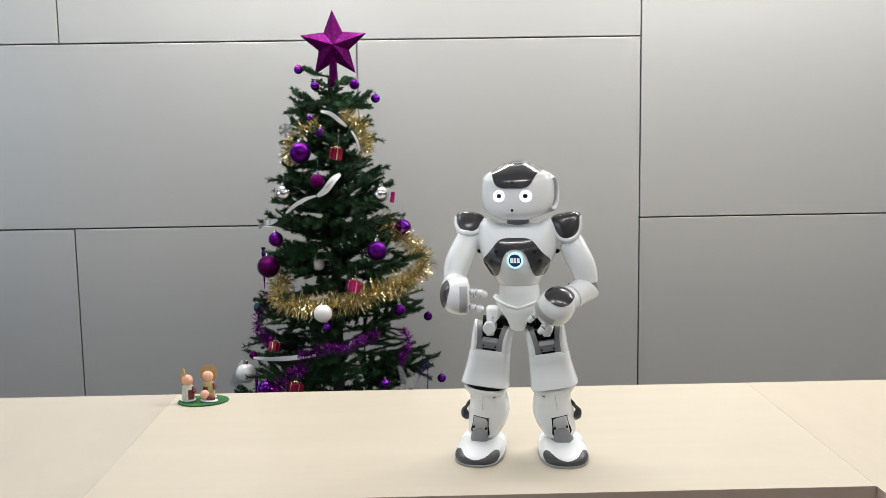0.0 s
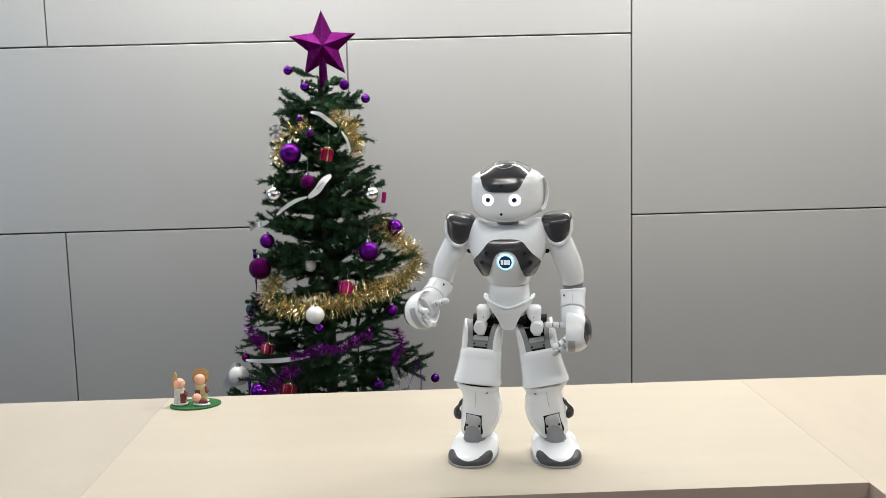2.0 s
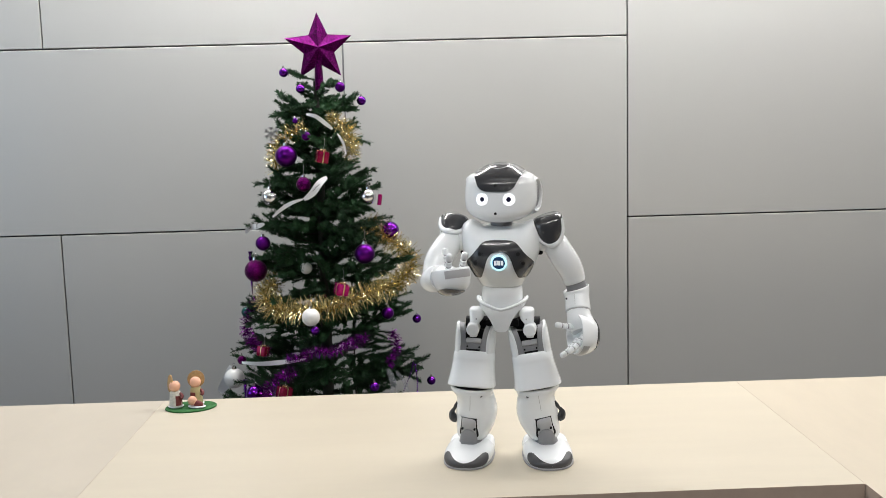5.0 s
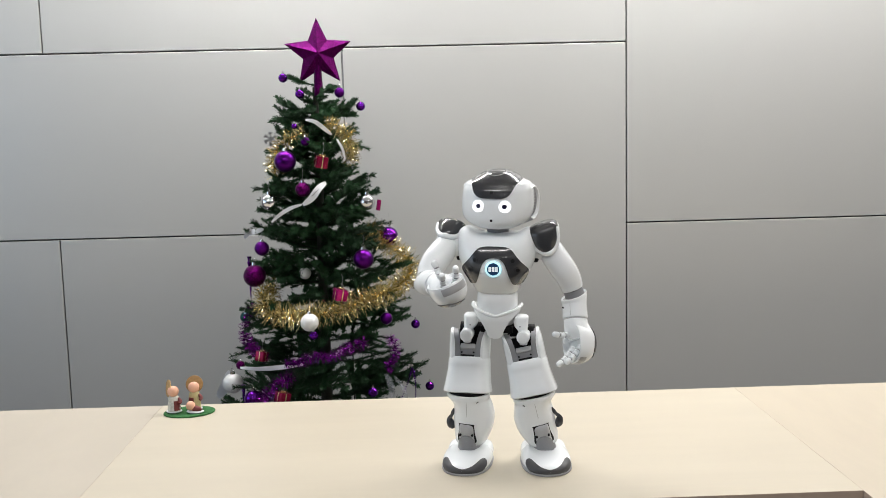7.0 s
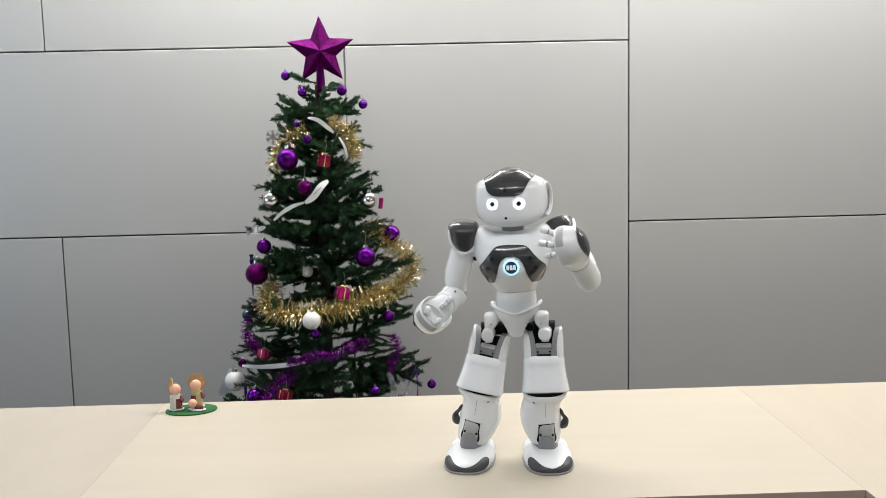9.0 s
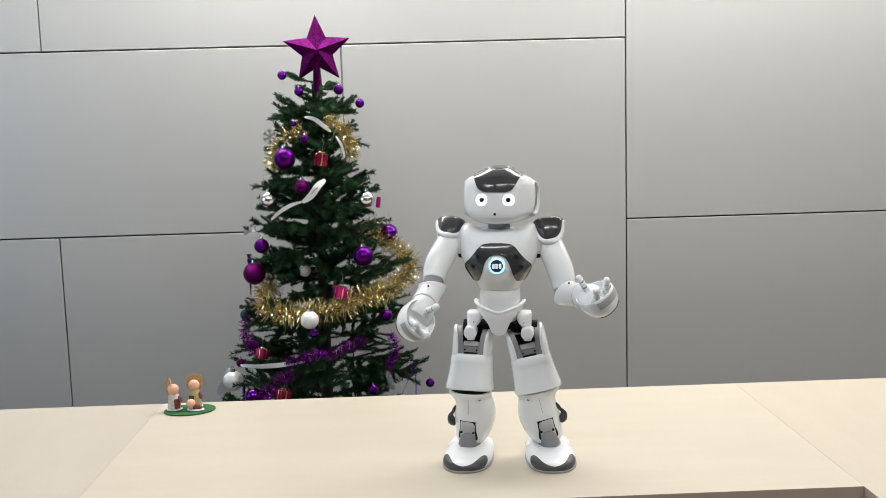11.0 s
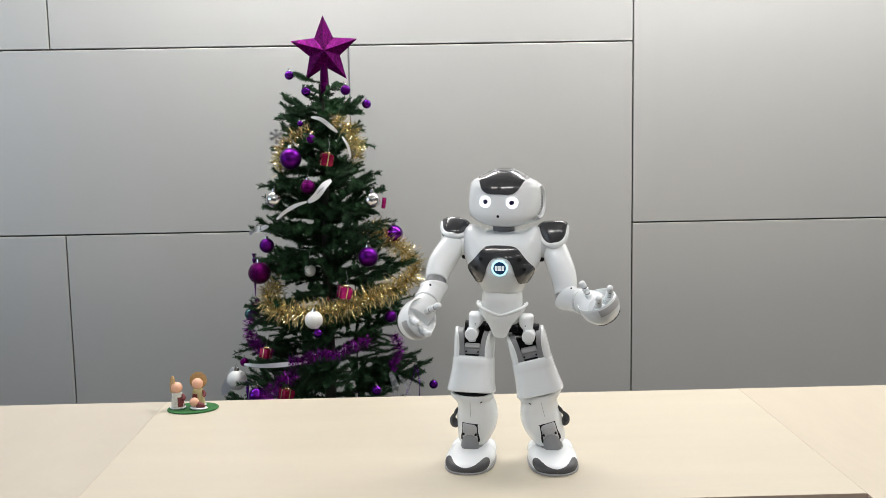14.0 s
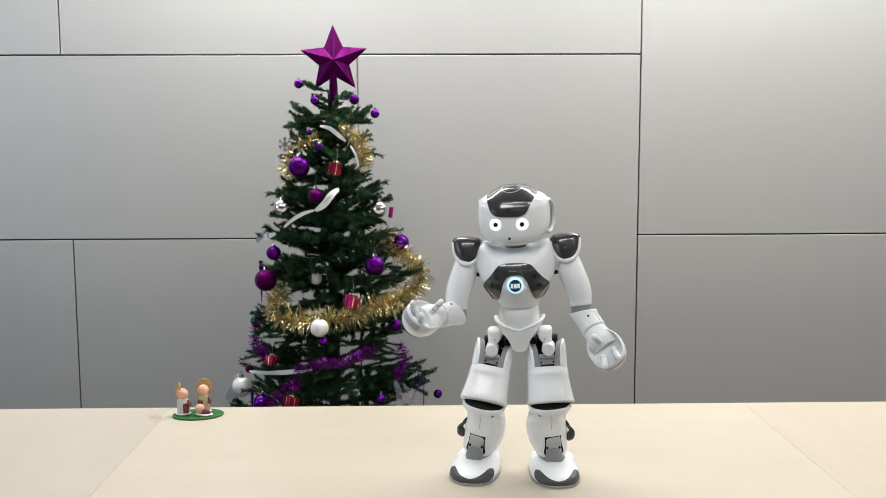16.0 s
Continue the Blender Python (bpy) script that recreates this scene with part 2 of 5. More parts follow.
def room():
    tagged(slab("floor", X0 - 0.1, X1 + 0.1, Y0 - 0.1, WALL_Y + 0.2, -0.1, 0, M_FLOOR), "grey carpet floor", "floor", kind="structure")
    tagged(slab("ceiling", X0 - 0.1, X1 + 0.1, Y0 - 0.1, WALL_Y + 0.2, CEIL, CEIL + 0.1, M_CEIL), "white ceiling with tube lights", "ceiling", kind="structure")
    tagged(slab("wall_south", X0 - 0.1, X1 + 0.1, Y0 - 0.1, Y0, 0, CEIL, M_WALL), "plain unseen wall, grey to cut bounced light", "wall", kind="structure")
    tagged(slab("wall_east", X1, X1 + 0.1, Y0, WALL_Y + 0.03, 0, CEIL, M_WALL), "plain unseen wall, grey to cut bounced light", "wall", kind="structure")
    west = tagged(new("wall_west"), "unseen wall with a wide window, grey to cut bounced light", "wall", kind="structure")
    wy0, wy1, wz0, wz1 = -0.35, 2.15, 0.85, 2.35
    for y0, y1, z0, z1 in ((Y0, wy0, 0, CEIL), (wy1, WALL_Y + 0.03, 0, CEIL), (wy0, wy1, 0, wz0), (wy0, wy1, wz1, CEIL)):
        slab("wall_piece", X0 - 0.1, X0, y0, y1, z0, z1, M_WALL, west)
    north = tagged(slab("wall_north", X0 - 0.1, X1 + 0.1, WALL_Y + 0.03, WALL_Y + 0.16, 0, CEIL, M_JOINT), "wall of large satin grey panels with dark joints", "wall", kind="structure")
    xj, xr, xa, xb, zt, zm, g = -0.289, 0.655, -1.2645, -1.252, 1.673, 1.062, 0.0023
    panels = [(X0, xa, zt, CEIL), (xa, xr, zt, CEIL), (X0, xj, zm, zt), (X0, xb, 0, zm), (xb, xj, 0, zm), (xj, xr, 0, zt),
              (xr, X1, 1.068, CEIL), (xr, X1, 0, 1.068)]
    for a, b, c, d in panels:
        slab("panel", a + (0.0030 if a == xj else g), b - (0.0030 if b == xj else g), WALL_Y, WALL_Y + 0.026, c + g, d - g, M_PANEL, north, bevel=0.0015)
    slab("joint_strip", xj - 0.0026, xj + 0.0026, WALL_Y + 0.006, WALL_Y + 0.028, zm + 0.01, zt - 0.01, M_GREY, north)
    for tx, ty, _ in TUBES:
        lt = thing("ceiling_light", "white ceiling light with a long tube", "lamp", pose(tx, ty, CEIL), "ceiling lights")
        part("housing", box(bmesh.new(), 1.3, 0.16, 0.06, pose(0, 0, -0.03), 0.008), M_CEIL, lt)


def desks():
    d = 0.028
    g = 0.0001
    spans = (("desk_middle", -0.684 + g, 0.709 - g, 1.55, 2.24, M_WOOD), ("desk_west", -2.1, -0.684 - g, 0.5, 2.24, M_WOOD_WEST), ("desk_east", 0.709 + g, 2.1, 0.5, 2.24, M_WOOD_SIDE))
    for k, (nm, x0, x1, y0, y1, wood) in enumerate(spans):
        t = thing("desk", "pale maple laminate desk, pushed against the next one", "desk", pose((x0 + x1) / 2, (y0 + y1) / 2, 0), "row of desks")
        w, l = x1 - x0, y1 - y0
        bm = bmesh.new()
        box(bm, w, l, d, pose(0, 0, TOP - d / 2), 0.0006)
        top = part("tabletop", bm, [wood, M_EDGE], t, smooth=False)
        for p in top.data.polygons:
            p.material_index = 0 if p.normal.z > 0.6 else 1
        for sx in (-1, 1):
            for sy in (-1, 1):
                part("leg", cyl(bmesh.new(), 0.025, 0.025, TOP - d, pose(sx * (w / 2 - 0.07), sy * (l / 2 - 0.07), (TOP - d) / 2)), M_STEEL, t)
        part("modesty_panel", box(bmesh.new(), w - 0.2, 0.016, 0.38, pose(0, l / 2 - 0.08, 0.52), 0.002), wood, t, smooth=False)


room()
desks()


# ---- the robot ----
# body frames: x forward, y to its left, z up; arm frames: x along the limb
def front_ray(p):
    return Vector((0.3, p[0], p[1])), Vector((-1, 0, 0))


def disc_rows(cy, cz, r, rings=4, n=24):
    return [[(cy + r * max(k / rings, 0.02) * math.cos(2 * math.pi * j / n), cz + r * max(k / rings, 0.02) * math.sin(2 * math.pi * j / n)) for j in range(n)] for k in range(rings + 1)]


def ring_rows(cy, cz, r0, r1, n=32):
    return [[(cy + r * math.cos(2 * math.pi * j / n), cz + r * math.sin(2 * math.pi * j / n)) for j in range(n)] for r in (r0, (r0 + r1) / 2, r1)]


def build_head(robot):
    rings = [(0.0035, 0.010, 0, 0.022, 0.018), (0.0065, 0.011, 0, 0.033, 0.034), (0.0145, 0.009, 0, 0.0450, 0.0515), (0.0215, 0.007, 0, 0.0500, 0.0600), (0.029, 0.005, 0, 0.0530, 0.0645),
             (0.042, 0.002, 0, 0.056, 0.0672), (0.060, 0, 0, 0.0565, 0.0675), (0.076, -0.002, 0, 0.0550, 0.0662), (0.084, -0.004, 0, 0.0525, 0.0640), (0.0885, -0.004, 0, 0.0505, 0.0612), (0.0915, -0.005, 0, 0.0485, 0.0570),
             (0.0940, -0.005, 0, 0.0462, 0.0505), (0.0965, -0.005, 0, 0.0435, 0.0455), (0.1005, -0.006, 0, 0.0390, 0.0392), (0.1055, -0.006, 0, 0.0310, 0.0305), (0.1090, -0.006, 0, 0.0220, 0.0215), (0.1115, -0.006, 0, 0.009, 0.009)]
    bm = loft(rings, n=72, power=2.4, k=5)
    tree = surface(bm)
    head = part("head", bm, M_WHITE, robot, "glossy white plastic head with round lit eyes")
    mid = Vector((-0.004, 0, 0.054))

    # dome: seen in a plane tilted up and forward
    tilt = radians(52)
    fw, up = Vector((math.cos(tilt), 0, math.sin(tilt))), Vector((-math.sin(tilt), 0, math.cos(tilt)))

    def dome_ray(p):
        return mid + fw * 0.2 + Vector((0, p[0], 0)) + up * p[1], -fw

    dome = [(0, -0.0415), (0.020, -0.0402), (0.033, -0.0320), (0.0405, -0.014), (0.0455, 0.004), (0.0450, 0.024), (0.032, 0.044), (0, 0.052),
            (-0.032, 0.044), (-0.0450, 0.024), (-0.0455, 0.004), (-0.0405, -0.014), (-0.033, -0.0320), (-0.020, -0.0402)]
    cap = shell(tree, blob(dome, 12), dome_ray, 0.0022)
    ctree = surface(cap)
    part("forehead_cap", cap, M_DARK, head, "dark glossy head cap")
    part("touch_ring", shell(ctree, ring_rows(0, 0.0215, 0.0180, 0.0192), dome_ray, 0.0005, sink=0.0005), M_LGREY, head)
    part("camera_hole", shell(ctree, disc_rows(0, -0.0340, 0.0031), dome_ray, 0.0006, sink=0.001), M_BLACK, head)
    part("mouth_camera", shell(tree, disc_rows(0, 0.0230, 0.0026, n=8), front_ray, 0.0006, sink=0.001), M_BLACK, head)
    for s in (-1, 1):
        eye = part("eye", shell(tree, disc_rows(s * 0.0250, 0.049, 0.0108), front_ray, 0.0012), M_EYE, head, "white lit eye")
        et = surface(shell(tree, disc_rows(s * 0.0250, 0.049, 0.0108), front_ray, 0.0012))
        part("pupil", shell(et, disc_rows(s * 0.0246, 0.0493, 0.0046), front_ray, 0.0004, sink=0.0004), M_PUPIL, eye)
        # ear: a rim and a dark mesh disc
        m = pose(-0.006, s * 0.0635, 0.0525, 0, 0, -s * 11) @ pose(0, 0, 0, s * -90)
        bm = bmesh.new()
        rows = []
        for r, h in ((0.0400, -0.024), (0.0375, -0.014), (0.0342, -0.006), (0.0315, 0.0005), (0.0300, 0.0036), (0.0284, 0.0048), (0.0264, 0.0040), (0.0250, 0.001), (0.0246, -0.005)):
            rows.append([m @ Vector((r * math.cos(2 * math.pi * j / 40), 1.08 * r * math.sin(2 * math.pi * j / 40), h)) for j in range(40)])
        quads(bm, rows, cap=False)
        ear = part("ear_rim", bm, M_WHITE, head)
        part("ear_mesh", cyl(bmesh.new(), 0.0252, 0.0252, 0.010, m @ pose(0, 0, -0.0055), 40), M_GREY, ear, "grey speaker mesh")
        bm = bmesh.new()
        for q in range(-4, 5):
            w = math.sqrt(max(0.0, 0.0235 ** 2 - (q * 0.0056) ** 2))
            box(bm, 0.0012, 2 * w, 0.0012, m @ pose(q * 0.0056, 0, -0.0005))
            box(bm, 2 * w, 0.0012, 0.0012, m @ pose(0, q * 0.0056, -0.0005))
        part("ear_grille", bm, M_LGREY, ear)
    return head


def build_torso(robot):
    rings = [(0.0075, 0.003, 0, 0.030, 0.0345), (0.0095, 0.004, 0, 0.0355, 0.0395), (0.016, 0.005, 0, 0.0405, 0.0428), (0.027, 0.006, 0, 0.0475, 0.0490),
             (0.040, 0.006, 0, 0.0545, 0.0570), (0.055, 0.006, 0, 0.059, 0.0655), (0.075, 0.004, 0, 0.060, 0.0730), (0.094, 0.001, 0, 0.056, 0.0765),
             (0.106, -0.001, 0, 0.048, 0.0765), (0.114, -0.002, 0, 0.038, 0.0690), (0.1195, -0.002, 0, 0.028, 0.049), (0.1225, -0.002, 0, 0.019, 0.026)]

    def raised(p):
        # the shell rises towards both shoulders
        a = min(1, max(0, (abs(p.y) - 0.030) / 0.032))
        b = min(1, max(0, (p.z - 0.090) / 0.026))
        return Vector((p.x, p.y, p.z + 0.0145 * a * a * (3 - 2 * a) * b * b * (3 - 2 * b)))

    bm = loft(rings, n=64, power=2.45, k=5, shape=raised)
    tree = surface(bm)
    torso = part("torso", bm, M_WHITE, robot, "glossy white plastic chest")
    part("waist", loft([(-0.056, 0.000, 0, 0.028, 0.031), (-0.040, 0.002, 0, 0.0360, 0.0375), (-0.022, 0.002, 0, 0.0385, 0.0390), (-0.006, 0.003, 0, 0.0388, 0.0385), (0.004, 0.003, 0, 0.0372, 0.0375), (0.0085, 0.003, 0, 0.0350, 0.0362), (0.0120, 0.003, 0, 0.032, 0.033)], n=56, power=2.4, k=5), M_WHITE, torso)
    # chest plate: an arch round the button, with swept-out lower corners
    outer = [(0.0435, 0.0300), (0.0480, 0.0306), (0.0530, 0.0355), (0.0585, 0.0470), (0.0612, 0.0570), (0.0590, 0.0640), (0.0495, 0.0745), (0.0405, 0.0855), (0.0335, 0.0942), (0.0255, 0.0990), (0.0130, 0.1008), (0, 0.1010)]
    inner = [(0.0355, 0.0310), (0.0330, 0.0335), (0.0305, 0.0400), (0.0280, 0.0470), (0.0262, 0.0530), (0.0248, 0.0585), (0.0230, 0.0640), (0.0205, 0.0698), (0.0170, 0.0750), (0.0125, 0.0788), (0.0065, 0.0808), (0, 0.0814)]
    full_in, full_out = ([np.array(p) for p in smooth_rows(half + [(-a, b) for a, b in reversed(half[:-1])], 4)] for half in (inner, outer))
    rows = [[a * (1 - k / 8) + b * (k / 8) for a, b in zip(full_in, full_out)] for k in range(9)]
    plate_bm = shell(tree, rows, front_ray, 0.0022, close_u=False)
    ptree = surface(plate_bm)
    plate = part("chest_plate", plate_bm, M_DARK, torso, "dark glossy arched chest plate")
    for y, z in ((0.0350, 0.0775), (0.0440, 0.0600), (-0.0350, 0.0775), (-0.0440, 0.0600)):
        rim = part("sensor", shell(ptree, ring_rows(y, z, 0.0036, 0.0056, 20), front_ray, 0.0012, sink=0.001), M_DARK, plate)
        part("sensor_hole", shell(ptree, disc_rows(y, z, 0.0040, n=16), front_ray, 0.0004, sink=0.001), M_BLACK, rim)
    ring = part("button_ring", shell(tree, disc_rows(0, 0.062, 0.0148), front_ray, 0.0020), M_RING, torso, "glowing pale blue ring")
    rt = surface(shell(tree, disc_rows(0, 0.062, 0.0148), front_ray, 0.0020))
    part("button", shell(rt, disc_rows(0, 0.062, 0.0117), front_ray, 0.0005, sink=0.0005), M_NAVY, ring, "dark blue chest button")
    bt = surface(shell(rt, disc_rows(0, 0.062, 0.0117), front_ray, 0.0005, sink=0.0005))
    for y in (-0.0062, 0, 0.0062):
        spot = bt.ray_cast(Vector((0.3, y, 0.062)), Vector((-1, 0, 0)))[0]
        part("mark", box(bmesh.new(), 0.0012, 0.0046, 0.0085, Matrix.Translation(spot)), M_MARK, ring)
    # pelvis shield: a wide shallow V with a rolled rim, drawn down to a blunt column
    def shield(th, q):
        y = 0.0470 * math.sin(th)
        s = min(1, abs(y) / 0.045)
        top = -0.0315 + 0.0130 * s ** 1.2
        low = float(np.interp(abs(y), (0, 0.009, 0.014, 0.0175, 0.021, 0.027, 0.036, 0.044, 0.05), (-0.0780, -0.0770, -0.0730, -0.0640, -0.0560, -0.0465, -0.0375, -0.0305, -0.0285)))
        z = top + (low - top) * q
        lean = max(0.0, (-0.040 - z)) * 0.22
        return Vector((0.0455 * max(0.0, math.cos(th)) ** 0.8 - lean + 0.003 - 0.02 * max(0.0, abs(th) - 1.45), y * (1 - 0.05 * q), z))

    ths = [radians(-98 + 196 * i / 56) for i in range(57)]
    bm = bmesh.new()
    rows = [[shield(th, v / 14) for th in ths] for v in range(15)]
    inner_rows = [[p + Vector((-0.006, -0.10 * p.y, 0)) for p in r] for r in reversed(rows)]
    quads(bm, rows + inner_rows + [rows[0]], close_u=False, cap=False)
    pelvis = part("pelvis_shield", bm, M_WHITE, torso)
    part("rim", tube(bmesh.new(), [shield(th, 0.02) + Vector((-0.0012, 0, 0)) for th in ths[1:-1:2]], 0.0031, 10), M_WHITE, pelvis)
    part("pelvis_core", loft([(-0.078, 0.004, 0, 0.020, 0.0155), (-0.060, 0.004, 0, 0.026, 0.0165), (-0.045, 0.002, 0, 0.030, 0.026), (-0.030, 0, 0, 0.030, 0.034)], n=28), M_WHITE, torso)
    part("hip_axle", box(bmesh.new(), 0.030, 0.064, 0.014, pose(0.004, 0, -0.066), 0.004), M_BLACK, torso)
    part("neck", loft([(0.122, -0.002, 0, 0.021, 0.021), (0.130, 0, 0, 0.0205, 0.0205), (0.131, 0, 0, 0.0185, 0.0185), (0.138, 0, 0, 0.0185, 0.0185), (0.142, 0, 0, 0.019, 0.019)], n=32, power=2, k=2), M_GREY, torso, "grey neck joint")
    for s in (-1, 1):
        part("shoulder_joint", cyl(bmesh.new(), 0.024, 0.024, 0.034, pose(0, s * 0.072, 0.095, 90), 32, 0.006), M_WHITE, torso)
        part("armpit_joint", box(bmesh.new(), 0.014, 0.012, 0.014, pose(0.006, s * 0.0725, 0.0730), 0.004), M_BLACK, torso, "black joint under the shoulder")
        bm = loft([(-0.088, 0.031, s * 0.0540, 0.010, 0.0075), (-0.076, 0.029, s * 0.0540, 0.012, 0.0085), (-0.064, 0.026, s * 0.0520, 0.012, 0.0090), (-0.056, 0.024, s * 0.0490, 0.013, 0.0125), (-0.046, 0.022, s * 0.0475, 0.013, 0.0145), (-0.038, 0.020, s * 0.0480, 0.012, 0.0140), (-0.0345, 0.018, s * 0.0485, 0.008, 0.0105)], n=24, power=2.6)
        br = part("hip_bracket", bm, M_WHITE, torso)
        part("hip_cap", cyl(bmesh.new(), 0.0124, 0.0124, 0.030, pose(0.033, s * 0.0540, -0.0725, 0, 90), 28, 0.003), M_WHITE, br)
        part("screw", cyl(bmesh.new(), 0.0013, 0.0013, 0.004, pose(0.0365, s * 0.0475, -0.0530, 0, 90), 8), M_GREY, br)
        part("hip_joint", cyl(bmesh.new(), 0.013, 0.013, 0.05, pose(0, s * 0.046, -0.070, 90), 20), M_BLACK, torso)
    return torso


def build_upper_arm(robot, s):
    rings = [(-0.004, 0, 0, 0.020, 0.021), (0.010, s * 0.002, 0, 0.0235, 0.0245), (0.030, s * 0.006, 0.002, 0.0250, 0.0265), (0.055, s * 0.012, 0.003, 0.0252, 0.0265),
             (0.075, s * 0.0155, 0.002, 0.0232, 0.0240), (0.088, s * 0.016, 0, 0.0217, 0.0222), (0.0965, s * 0.0155, 0, 0.0208, 0.0213), (0.0980, s * 0.0155, 0, 0.0188, 0.0193)]
    arm = part("upper_arm", loft(rings, "x", 40, 2.2, 5), M_WHITE, robot)
    # pad: dark shield in a white rim, over the shoulder
    body = loft([(-0.043, s * 0.002, -0.004, 0.012, 0.010), (-0.0408, s * 0.002, -0.002, 0.023, 0.020), (-0.034, s * 0.002, 0, 0.0290, 0.0290), (-0.022, s * 0.001, 0, 0.0285, 0.0335),
                 (-0.010, s * 0.001, 0.001, 0.0255, 0.0340), (0.001, 0, 0.001, 0.0205, 0.0330), (0.008, 0, 0.001, 0.0130, 0.0305), (0.011, 0, 0.001, 0.005, 0.0285)], "x", 48, 2.5, 5)
    tree = surface(body)
    pad = part("shoulder_pad", body, M_DARK, arm, "dark glossy shoulder pad with a white rim")
    line = [(-0.029, -0.0320), (-0.0255, -0.0292), (-0.018, -0.0270), (-0.009, -0.0242), (0.001, -0.0190), (0.0082, -0.0105), (0.0108, 0), (0.0082, 0.0105), (0.001, 0.0190), (-0.009, 0.0242), (-0.018, 0.0270), (-0.0255, 0.0292), (-0.029, 0.0320)]
    for f in (1, -1):
        pts = []
        for x, y in line:
            pts.append(tree.find_nearest(Vector((x, y * 1.02 + s * 0.002, f * (0.029 - 0.012 * abs(y) / 0.03))))[0])
        part("rim", tube(bmesh.new(), pts, [0.0022, 0.0034, 0.0040] + [0.0046, 0.0050, 0.0053, 0.0054, 0.0053, 0.0050, 0.0046] + [0.0040, 0.0034, 0.0022], 12), M_WHITE, pad, "white rim")
    back = loft([(-0.036, s * 0.002, -0.012, 0.018, 0.014), (-0.028, s * 0.002, -0.012, 0.0290, 0.025), (-0.006, s * 0.001, -0.012, 0.0268, 0.0260), (0.004, 0, -0.010, 0.020, 0.024), (0.011, 0, -0.006, 0.010, 0.019)], "x", 36, 2.5)
    part("pad_back", back, M_WHITE, pad)
    part("elbow_ring", loft([(0.092, s * 0.0155, 0, 0.0182, 0.0187), (0.104, s * 0.0155, 0, 0.0190, 0.0194), (0.115, s * 0.015, 0, 0.0188, 0.0190), (0.121, s * 0.015, 0, 0.0145, 0.0145), (0.124, s * 0.015, 0, 0.006, 0.006)], "x", 32, 2), M_GREY, arm, "grey elbow joint")
    return arm


def build_forearm(robot, s):
    # the sleeve is cut back on the inner side of the elbow and reaches behind it on the outer
    def sleeve(p):
        k = max(0.0, 0.026 - p.x) / 0.034
        return Vector((p.x + k * (0.0125 - 0.0135 * s * p.y / 0.022), p.y, p.z))

    bm = loft([(0.0060, 0, 0, 0.0190, 0.0195), (-0.0030, 0, 0, 0.0218, 0.0226), (-0.0062, 0, 0, 0.0232, 0.0240), (0.004, 0, 0, 0.0238, 0.0246), (0.022, 0, 0, 0.0222, 0.0232), (0.040, 0, 0, 0.0225, 0.0232), (0.050, 0, 0, 0.0230, 0.0235), (0.0520, 0, 0, 0.021, 0.0215)], "x", 40, 2.15, 5, shape=sleeve)
    fore = part("forearm", bm, M_WHITE, robot)
    part("elbow_cup", loft([(0.010, 0, 0, 0.0205, 0.0212), (-0.0005, 0, 0, 0.0212, 0.0219), (-0.0012, 0, 0, 0.0180, 0.0186)], "x", 32, 2.15, 2, shape=sleeve), M_GREY, fore, "grey elbow cup")
    part("wrist_seam", cyl(bmesh.new(), 0.0215, 0.0215, 0.008, pose(0.054, 0, 0, 0, 90), 32), M_LGREY, fore)
    part("seam", tube(bmesh.new(), [(0.020, -s * 0.0224, 0.004), (0.028, -s * 0.0227, 0.004), (0.048, -s * 0.0232, 0.004)], 0.0004, 6), M_LGREY, fore)
    for x, z in ((0.031, -0.013),):
        part("screw", cyl(bmesh.new(), 0.0016, 0.0016, 0.003, pose(x, -s * 0.0205, z, 90), 10), M_BLACK, fore)
    return fore


